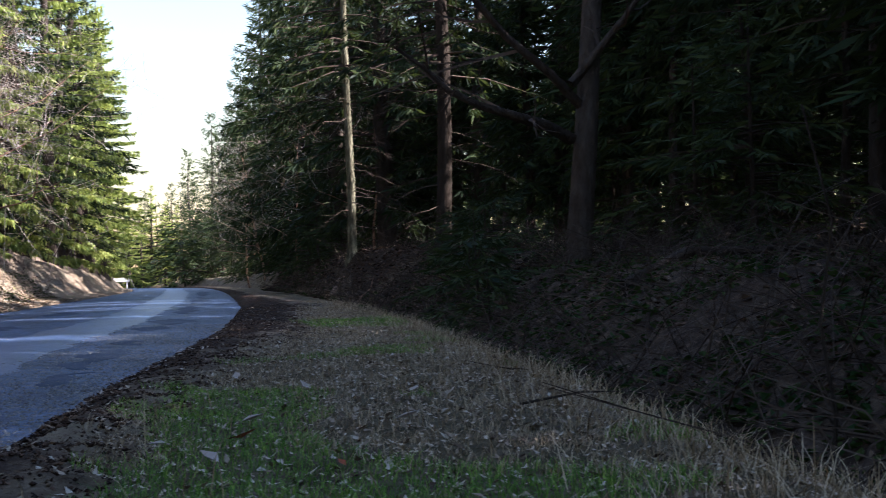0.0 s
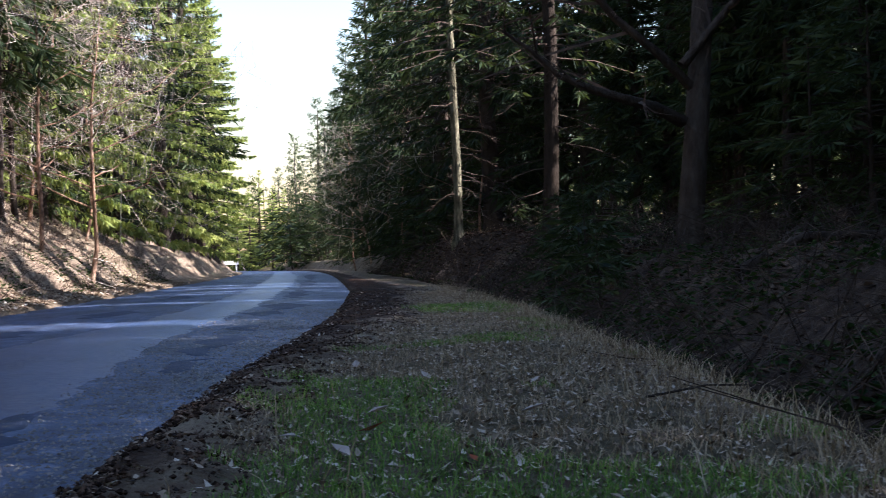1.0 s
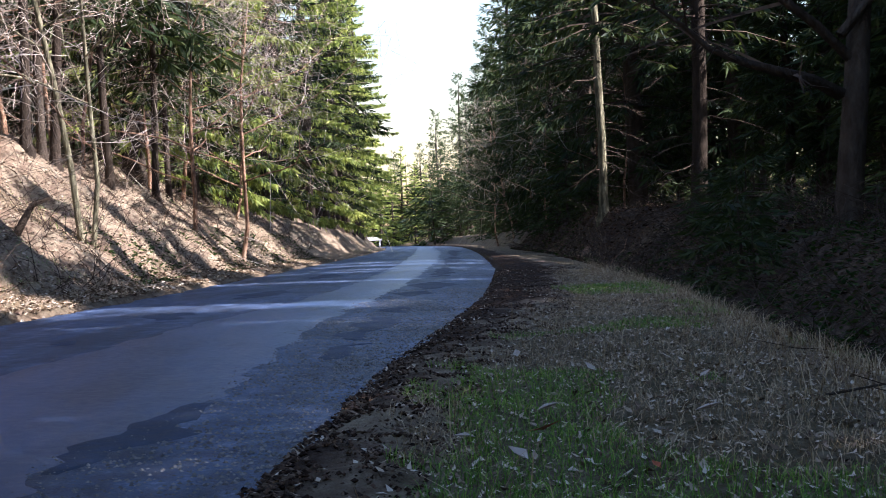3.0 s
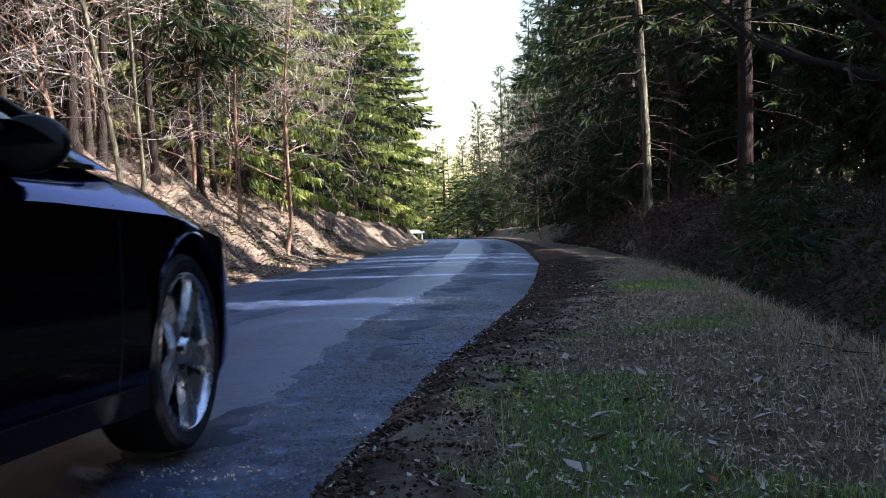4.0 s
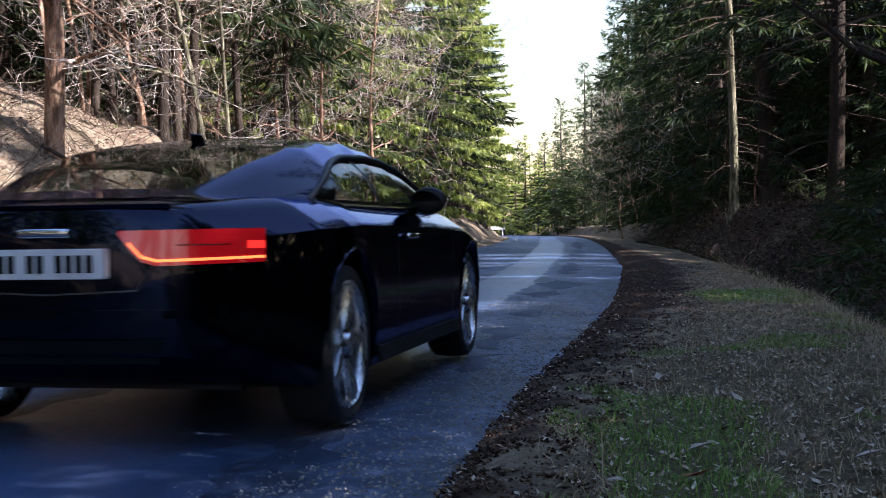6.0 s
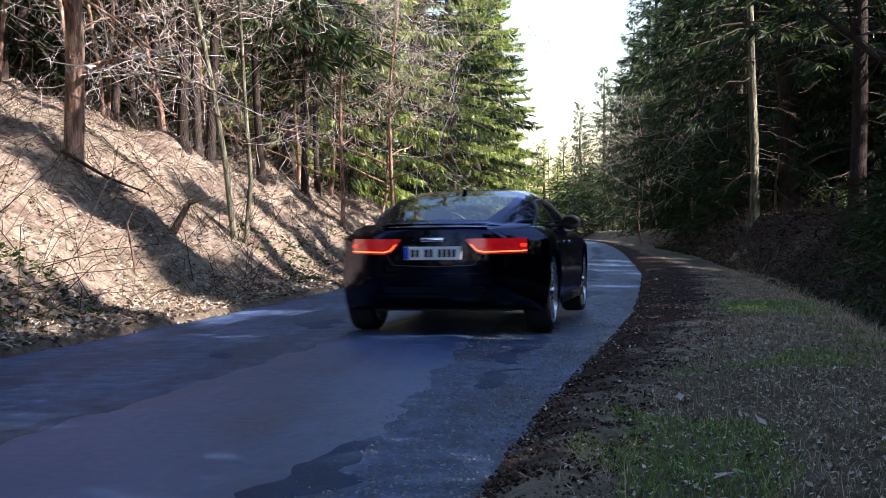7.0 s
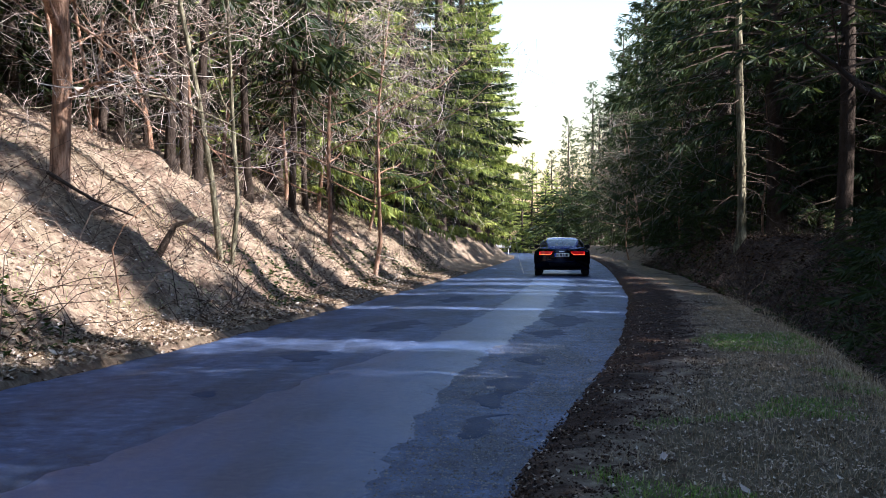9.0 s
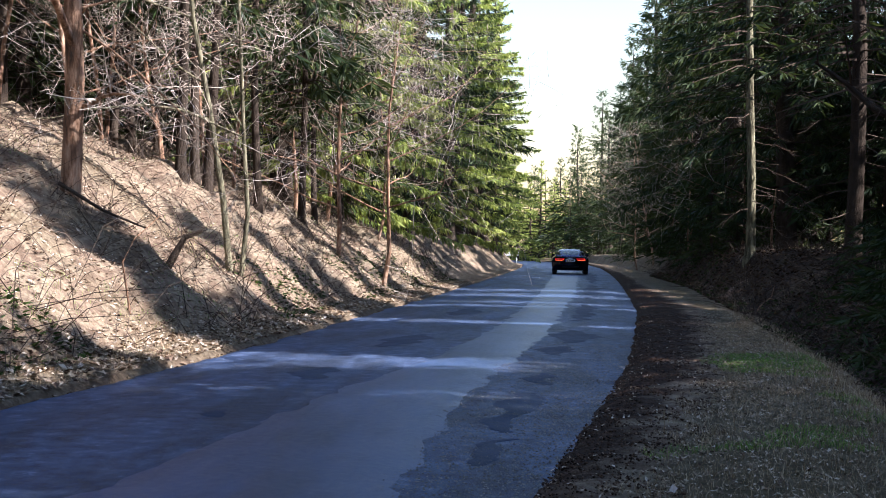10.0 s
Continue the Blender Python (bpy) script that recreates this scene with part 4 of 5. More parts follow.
def roof_section(y):
    """Half section of the cabin from the belt line over the roof rail to the middle."""
    zr = lerp(y, ROOF)
    belt = 0.93
    k = min(1.0, max(0.0, (zr - 0.97) / 0.31))
    wb = 0.8 - 0.3 * (max(0.0, -y - 0.95)) ** 1.5 - 0.05 * max(0, y - 0.5)
    wr = wb - 0.05 - 0.165 * k
    zt = max(belt + 0.012, zr - 0.03 - 0.045 * k)
    pts = []
    for s in CABIN_S:
        bulge = 0.035 * math.sin(math.pi * s) * k
        pts.append((wb + (wr - wb) * s + bulge, belt + (zt - belt) * s))
    pts += [(wr - 0.045, zt + (zr - zt) * 0.5), (wr - 0.11, zt + (zr - zt) * 0.74), (wr * 0.45, zr - 0.004), (0, zr)]
    return pts


def both(section, ys):
    rows = []
    for y in ys:
        half = section(y)
        rows.append([(x, y, z) for x, z in half] + [(-x, y, z) for x, z in reversed(half[:-1])])
    return rows


def build_wheel(name, label):
    """A wheel whose face looks to +x: tyre, five-spoke rim, brake disc."""
    top = new(name)
    prof = [(-0.235, 0.262), (-0.23, 0.305), (-0.205, 0.329), (-0.15, 0.335), (-0.06, 0.335), (-0.012, 0.327), (0.004, 0.308), (0.0, 0.275), (-0.012, 0.262)]
    n = 40
    tyre = grid_mesh([[(x, r * math.cos(2 * math.pi * k / n), r * math.sin(2 * math.pi * k / n)) for x, r in prof] for k in range(n + 1)])
    part("tyre", tyre, RUBBER, top, "black low-profile tyre", True)
    barrel = grid_mesh([[(x, r * math.cos(2 * math.pi * k / n), r * math.sin(2 * math.pi * k / n)) for x, r in ((-0.23, 0.264), (-0.2, 0.246), (-0.03, 0.242), (-0.006, 0.25), (0.003, 0.258), (-0.002, 0.267), (-0.012, 0.264))] for k in range(n + 1)])
    part("rim", barrel, ALLOY, top, "silver alloy rim", True)
    for s in range(5):
        a0 = 2 * math.pi * s / 5
        rows = []
        for r, half, x, twist in ((0.035, 0.04, -0.02, 0.0), (0.09, 0.034, -0.014, 0.02), (0.15, 0.04, -0.006, 0.05), (0.21, 0.05, -0.002, 0.08), (0.255, 0.06, -0.004, 0.1)):
            c, sn = math.cos(a0 + twist), math.sin(a0 + twist)
            row = []
            for off, dx in ((-half, -0.03), (-half * 0.85, -0.002), (-half * 0.2, 0.004), (half * 0.85, -0.004), (half, -0.03)):
                row.append((x + dx, r * c - off * sn, r * sn + off * c))
            rows.append(row)
        part("spoke", grid_mesh(rows), ALLOY, top, "", True, 30)
    hub = bmesh.new()
    bmesh.ops.create_cone(hub, cap_ends=True, segments=20, radius1=0.062, radius2=0.045, depth=0.035, matrix=Matrix.Translation((-0.012, 0, 0)) @ Matrix.Rotation(math.pi / 2, 4, "Y"))
    part("hub_cap", hub, ALLOY, top, "", True)
    for s in range(5):
        a = 2 * math.pi * (s + 0.5) / 5
        bolt = bmesh.new()
        bmesh.ops.create_cone(bolt, cap_ends=True, segments=8, radius1=0.011, radius2=0.009, depth=0.02, matrix=Matrix.Translation((-0.012, 0.054 * math.cos(a), 0.054 * math.sin(a))) @ Matrix.Rotation(math.pi / 2, 4, "Y"))
        part("bolt", bolt, BLACKPLASTIC, top)
    disc = bmesh.new()
    bmesh.ops.create_cone(disc, cap_ends=True, segments=32, radius1=0.15, radius2=0.15, depth=0.03, matrix=Matrix.Translation((-0.12, 0, 0)) @ Matrix.Rotation(math.pi / 2, 4, "Y"))
    part("brake_disc", disc, STEEL, top, "grey steel brake disc")
    return top


def build_car():
    car = tagged(new("car"), "dark blue two-door coupe with lit red tail lights on the road", "car")
    # lower body
    ys = sorted(set([round(v, 3) for v in np.linspace(-2.33, 2.27, 48)] + [round(a + d, 3) for a in AXLES for d in np.linspace(-0.385, 0.385, 27)] + [-2.325, -2.31, -2.285, -2.26, 2.1, 2.2, 2.24]))
    rows = [[tail(p) for p in r] for r in both(body_section, ys)]
    bm = grid_mesh(rows)
    # close the ends with a strip of quads between the right and left half
    half = len(rows[0]) // 2
    for row in (rows[0], rows[-1]):
        right, left = row[:half + 1], list(reversed(row[half:]))
        left = [row[0]] + left[1:] if len(left) == half + 1 else left
        for k in range(half):
            a, b = right[k], right[k + 1]
            c, d = (-b[0], b[1], b[2]), (-a[0], a[1], a[2])
            quad = [bm.verts.new(tail_mid(p, f)) for p, f in ((a, 1), (b, 1))]
            cols = [(1.0, quad)]
            prev = quad
            for f in (0.6, 0.2, -0.2, -0.6, -1.0):
                cur = [bm.verts.new(tail_mid(p, f)) for p in (a, b)]
                if (Vector(a) - Vector(b)).length > 1e-4 and abs(a[0]) + abs(b[0]) > 1e-3:
                    bm.faces.new((prev[0], prev[1], cur[1], cur[0]))
                prev = cur
    bmesh.ops.remove_doubles(bm, verts=bm.verts, dist=0.001)
    bmesh.ops.delete(bm, geom=[v for v in bm.verts if not v.link_faces], context="VERTS")
    part("body", bm, PAINT, car, "glossy dark blue painted body", True, 32)
    # cabin: one shell divided into roof, pillars and panes
    cy = [float(v) for v in np.linspace(-1.95, 1.18, 105)]
    crow = both(roof_section, cy)
    nj = len(crow[0]) - 1

    def region(i, j):
        y, k = (cy[i] + cy[i + 1]) / 2, min(j, nj - 1 - j)
        ns = len(CABIN_S)
        if k < ns - 1 and QUARTER[0] < y < 0.86:
            s = (CABIN_S[k] + CABIN_S[k + 1]) / 2
            hand = "R" if j < nj / 2 else "L"
            if -0.47 < y < -0.42 and 0.05 < s < pane_top(y):
                return "pillar" + hand
            if 0.05 < s < pane_top(y):
                return ("window_rear_side" if y < -0.45 else "door_window") + hand
        if k >= ns + 1 and y > 0.28 and y < 1.14:
            return "windscreen"
        if k >= ns + 1 and -1.84 < y < -0.85:
            return "rear_window"
        return "roof"
    part("roof", grid_mesh(crow, lambda i, j: region(i, j) in ("roof",)), PAINT, car, "glossy dark blue roof and pillars", True, 50)
    for kind in ("pillarR", "pillarL"):
        part("centre_pillar", grid_mesh(crow, lambda i, j: region(i, j) == kind), BLACKPLASTIC, car, "black pillar trim", True)
    for kind, name in (("door_windowR", "door_window"), ("door_windowL", "door_window"), ("window_rear_sideR", "quarter_window"), ("window_rear_sideL", "quarter_window"), ("windscreen", "windscreen"), ("rear_window", "rear_window")):
        part(name, grid_mesh(crow, lambda i, j: region(i, j) == kind), GLASS, car, "tinted glass pane", True, 60).visible_shadow = False
    for s in (1, -1):
        # rubber frame round the quarter pane, bright line under the side windows, door, mirror
        seal = Soup()
        ring = [side_point(y, pane_top(y), s) for y in np.linspace(QUARTER[0] + 0.002, QUARTER[1], 30)]
        seal.tube(ring, [0.012 + 0.01 * k / (len(ring) - 1) for k in range(len(ring))], 8)
        put("window_seal", seal.mesh("window_seal", BLACKPLASTIC, True), car, "black rubber window seal")
        rail = Soup()
        line = [side_point(y, pane_top(y), s) for y in np.linspace(-0.6, 0.86, 44)]
        rail.tube(line, [0.022] * len(line), 8)
        put("window_seal", rail.mesh("window_seal", BLACKPLASTIC, True), car, "black rubber window seal")
        low = [(s * (roof_section(y)[0][0] + 0.006), y, 0.925) for y in np.linspace(-1.32, 0.92, 24)]
        part("belt_trim", ribbon(low, [(x, y, z + 0.016) for x, y, z in low], 0.006), CHROME, car, "thin bright trim under the side window")
        sill = [(s * (lerp(y, HALF_W) - 0.012), y, lerp(y, SILL) + 0.02) for y in np.linspace(-0.95, 0.95, 12)]
        part("side_skirt", ribbon(sill, [(x, y, z + 0.07) for x, y, z in sill], 0.02), BLACKPLASTIC, car, "black sill skirt")
        for y0 in (0.78, -0.56):
            seam_z = np.linspace(0.27, 0.86, 14)

            def on_side(y, z):
                pts = body_section(y)[3:11]
                zz, xx = zip(*sorted((p[1], p[0]) for p in pts))
                return float(np.interp(z, zz, xx))
            f = [(s * (on_side(y0 + 0.05 * (z - 0.5), z) - 0.004), y0 + 0.05 * (z - 0.5), z) for z in seam_z]
            part("door_seam", ribbon(f, [(x, y + 0.007, z) for x, y, z in f], 0.005), BLACKPLASTIC, car)
        hz = 0.775
        hb = bmesh.new()
        block(hb, -0.012, 0.012, -0.11, 0.11, -0.014, 0.014, 0.009)
        bmesh.ops.transform(hb, matrix=Matrix.Translation((s * (on_side(-0.3, hz) + 0.02), -0.3, hz)), verts=hb.verts)
        part("door_handle", hb, CHROME, car, "bright door handle", True)
        mb = bmesh.new()
        bmesh.ops.create_uvsphere(mb, u_segments=20, v_segments=14, radius=1, matrix=Matrix.Translation((s * 0.87, 0.36, 0.965)) @ Matrix.Diagonal((0.1, 0.085, 0.075, 1)))
        for v in mb.verts:
            if v.co.y < 0.335:
                v.co.y = 0.335 + (v.co.y - 0.335) * 0.15
        mirror = part("side_mirror", mb, BLACKPLASTIC, car, "black door mirror housing", True)
        mg = bmesh.new()
        bmesh.ops.create_circle(mg, cap_ends=True, segments=20, radius=1, matrix=Matrix.Translation((s * 0.87, 0.3215, 0.965)) @ Matrix.Diagonal((0.08, 1, 0.05, 1)) @ Matrix.Rotation(math.pi / 2 + 0.14, 4, "X"))
        part("mirror_glass", mg, CHROME, mirror, "mirror glass")
        st = Soup()
        st.tube([(s * 0.75, 0.42, 0.92), (s * 0.79, 0.4, 0.935), (s * 0.83, 0.38, 0.955)], [0.035, 0.03, 0.028], 8)
        put("mirror_arm", st.mesh("mirror_arm", BLACKPLASTIC, True), mirror)

        # tail light wrapping round the corner, with its lit line
        def lamp(us, z0, z1):
            a, b = [], []
            for x, y, f in us:
                a.append((s * x, y, z0(f))), b.append((s * x, y, z1(f)))
            return a, b
        plan = [(0.36, -2.336, 0.0), (0.41, -2.336, 0.12), (0.47, -2.335, 0.24), (0.54, -2.334, 0.34), (0.63, -2.332, 0.46), (0.71, -2.316, 0.6), (0.77, -2.288, 0.7), (0.815, -2.245, 0.8), (0.848, -2.185, 0.9), (0.872, -2.11, 1.0)]
        foot = lambda f: 0.802 - 0.117 * min(1, f * 3.6) + 0.012 * f
        lens = part("tail_light", ribbon(*lamp(plan, foot, lambda f: 0.818 + 0.004 * f), 0.014), REDLENS, car, "bright red wedge-shaped tail light lens", True)
        part("light_bar", ribbon(*lamp(plan[1:], lambda f: foot(f) + 0.014, lambda f: foot(f) + 0.024), 0.018), LEDRED, lens, "glowing light line")
        part("light_bar", ribbon(*lamp(plan[8:], lambda f: 0.748, lambda f: 0.776), 0.0175), REDGLOW, lens, "glowing light line")
        part("light_rib", ribbon(*lamp(plan[4:8], lambda f: 0.762, lambda f: 0.766), 0.0165), BLACKPLASTIC, lens, "dark rib in the lens")
    # rear panel
    seam = [(x, -2.334, 0.585 + 0.03 * abs(x) + 1.1 * max(0.0, abs(x) - 0.44)) for x in np.linspace(-0.52, 0.52, 27)]
    part("boot_seam", ribbon(seam, [(x, y, z + 0.006) for x, y, z in seam], 0.006), STEEL, car, "bright lower edge of the boot lid")
    for s in (1, -1):
        corner = [(s * x, y, 0.5) for x, y in ((0.56, -2.334), (0.64, -2.332), (0.72, -2.314), (0.78, -2.283))]
        part("bumper_corner", ribbon(corner, [(x * 0.98, y, z + 0.13) for x, y, z in corner], 0.012), PAINT, car, "bumper corner", True)
    part("boot_lip", ribbon([(x, -2.29 + 0.09 * x * x, 0.886) for x in np.linspace(-0.56, 0.56, 21)], [(x, -2.315 + 0.09 * x * x, 0.915) for x in np.linspace(-0.56, 0.56, 21)], 0.015), PAINT, car, "small boot lid lip", True)
    part("bumper_crease", ribbon([(x, -2.33 + 0.6 * max(0, abs(x) - 0.6), 0.5) for x in np.linspace(-0.8, 0.8, 25)], [(x, -2.33 + 0.6 * max(0, abs(x) - 0.6), 0.53) for x in np.linspace(-0.8, 0.8, 25)], 0.022), PAINT, car, "bumper edge", True)
    part("diffuser", ribbon([(x, -2.29, 0.33) for x in np.linspace(-0.5, 0.5, 9)], [(x, -2.325, 0.42) for x in np.linspace(-0.56, 0.56, 9)], 0.02), BLACKPLASTIC, car, "black lower bumper insert")
    plate = part("number_plate", block(bmesh.new(), -0.24, 0.24, -2.252, -2.205, 0.645, 0.755, 0.004), PLATEWHITE, car, "white number plate with blue band")
    part("plate_band", block(bmesh.new(), -0.238, -0.2, -2.2555, -2.25, 0.648, 0.752), PLATEBLUE, plate, "blue band")
    for x0, wd in ((-0.18, 0.028), (-0.14, 0.028), (-0.065, 0.028), (-0.025, 0.028), (0.05, 0.026), (0.09, 0.026), (0.13, 0.026), (0.17, 0.026)):
        part("plate_bar", block(bmesh.new(), x0, x0 + wd, -2.2555, -2.25, 0.668, 0.732), BLACKPLASTIC, plate, "dark bar")
    em = bmesh.new()
    block(em, -0.1, 0.1, -2.25, -2.19, 0.795, 0.83, 0.012)
    part("emblem", em, CHROME, car, "plain chrome emblem bar", True)
    fin = bmesh.new()
    block(fin, -0.02, 0.02, -0.85, -0.7, 1.2, 1.275, 0.012)
    for v in fin.verts:
        if v.co.z > 1.24:
            v.co.y -= 0.03
            v.co.x *= 0.4
    part("roof_aerial", fin, PAINT, car, "small roof aerial fin", True)
    part("underbody", block(bmesh.new(), -0.6, 0.6, -1.85, 1.95, 0.2, 0.36), BLACKPLASTIC, car)
    # front
    part("grille", ribbon([(x, 2.255 - 0.3 * x * x, 0.33) for x in np.linspace(-0.3, 0.3, 9)], [(x, 2.262 - 0.3 * x * x, 0.56) for x in np.linspace(-0.36, 0.36, 9)], 0.02), BLACKPLASTIC, car, "black front grille")
    for s in (1, -1):
        hl = [(s * x, y, z) for x, y, z in ((0.42, 2.25, 0.56), (0.55, 2.23, 0.565), (0.68, 2.19, 0.58), (0.8, 2.06, 0.6))]
        part("headlight", ribbon(hl, [(x, y - 0.05, z + 0.1) for x, y, z in hl], 0.012), CHROME, car, "clear headlight", True)
    # inside
    for s in (1, -1):
        for y, tall in ((-0.15, 1.1), (-0.95, 0.98)):
            seat = bmesh.new()
            block(seat, s * 0.38 - 0.24, s * 0.38 + 0.24, y, y + 0.5, 0.42, 0.56, 0.05)
            b0 = len(seat.verts)
            block(seat, s * 0.38 - 0.23, s * 0.38 + 0.23, y - 0.12, y + 0.02, 0.5, tall - 0.18, 0.05)
            block(seat, s * 0.38 - 0.13, s * 0.38 + 0.13, y - 0.15, y - 0.05, tall - 0.16, tall, 0.04)
            part("seat", seat, LEATHER, car, "dark leather car seat", True)
    part("dashboard", block(bmesh.new(), -0.7, 0.7, 0.55, 1.0, 0.6, 0.93, 0.06), LEATHER, car, "dark dashboard", True)
    sw = Soup()
    sw.tube([(-0.38 + 0.18 * math.cos(a), 0.42 - 0.06 * math.sin(a), 0.9 + 0.17 * math.sin(a)) for a in np.linspace(0, 2 * math.pi, 25)], [0.014] * 25, 6)
    put("steering_wheel", sw.mesh("steering_wheel", LEATHER, True), car, "black steering wheel")
    # wheels
    first = build_wheel("wheel", "")
    first.parent = car
    wheels = [(first, 0.9, AXLES[0], 0)]
    for x, y, turn in ((0.9, AXLES[1], 0), (-0.9, AXLES[0], 180), (-0.9, AXLES[1], 180)):
        w = copy_thing(first, Matrix.Identity(4))
        wheels.append((w, x, y, turn))
    return car, wheels

# ---- litter, grass, brush ----
def scatter(name, n, spot, piece, material, label, category, seed):
    """Many small pieces joined into one loose cover. spot(rng) gives a place or None; piece(rng) gives verts and faces round the origin."""
    rng = random.Random(seed)
    s = Soup()
    for _ in range(n):
        p = spot(rng)
        if p is None:
            continue
        x, y = p
        z = ground_z(x, y)
        v, f = piece(rng, x, y)
        s.add([(x + a, y + b, z + c) for a, b, c in v], f)
    return put(name, s.mesh(name, material), None, label, category=category, kind="stuff")


def leaf(size):
    def make(rng, x, y):
        a, l = rng.uniform(0, 6.283), size * rng.uniform(0.6, 1.4)
        w, lift, tilt = l * rng.uniform(0.4, 0.65), rng.uniform(0.1, 0.45) * l, rng.uniform(0.0, 0.5) * l
        c, s = math.cos(a), math.sin(a)
        raw = ((-l / 2, 0, 0.004), (-l * 0.1, -w / 2, lift), (l / 2, 0, 0.006 + tilt), (-l * 0.1, w / 2, lift * rng.uniform(0.4, 1.2)), (0, 0, 0.008))
        return [(px * c - py * s, px * s + py * c, pz) for px, py, pz in raw], ((0, 1, 4), (1, 2, 4), (2, 3, 4), (3, 0, 4))
    return make


def blade(h0, h1, lean):
    def make(rng, x, y):
        a, h = rng.uniform(0, 6.283), rng.uniform(h0, h1)
        d, w = h * rng.uniform(0.2, lean), 0.0009 + 0.009 * h * (0.09 / max(h, 0.09))
        c, s = math.cos(a), math.sin(a)
        return [(-s * w, c * w, -0.01), (s * w, -c * w, -0.01), (c * d * 0.4 + s * w * 0.7, s * d * 0.4 - c * w * 0.7, h * 0.6), (c * d * 0.4 - s * w * 0.7, s * d * 0.4 + c * w * 0.7, h * 0.6), (c * d, s * d, h * 0.9)], ((0, 1, 2, 3), (3, 2, 4))
    return make


def clod(r0, r1):
    def make(rng, x, y):
        r = rng.uniform(r0, r1)
        v = [(r * rng.uniform(0.6, 1.2) * a, r * rng.uniform(0.6, 1.2) * b, r * rng.uniform(0.5, 0.9) * c + r * 0.15) for a, b, c in ((1, 0, 0), (0, 1, 0), (-1, 0, 0), (0, -1, 0), (0, 0, 1), (0, 0, -1))]
        return v, ((0, 1, 4), (1, 2, 4), (2, 3, 4), (3, 0, 4), (1, 0, 5), (2, 1, 5), (3, 2, 5), (0, 3, 5))
    return make


def stick(l0, l1, r, rise=0.35):
    def make(rng, x, y):
        a, l = rng.uniform(0, 6.283), rng.uniform(l0, l1)
        c, s, up = math.cos(a), math.sin(a), rng.uniform(0.02, rise) * l
        k = Soup()
        k.tube([(0, 0, 0), (c * l * 0.4 - s * 0.06 * l, s * l * 0.4 + c * 0.06 * l, up * 0.7), (c * l, s * l, up)], [r, r * 0.8, r * 0.3], 3)
        return [tuple(v) for v in k.v], k.f
    return make


def near(rng, y0, y1, power=1.6):
    return y0 + (y1 - y0) * rng.random() ** power


def greenness(x, y):
    return nz(x, y, 0.55, 21) + 0.5 * nz(x, y, 1.7, 13) + 0.75 * math.exp(-((x - 0.35) ** 2 / 0.3 + (y - 6.3) ** 2 / 0.9)) + 0.4 * math.exp(-((x - 0.6) ** 2 + (y - 4.0) ** 2) / 0.4) + 0.3 * math.exp(-((x - 2.3) ** 2 / 0.3 + (y - 14.5) ** 2 / 4))


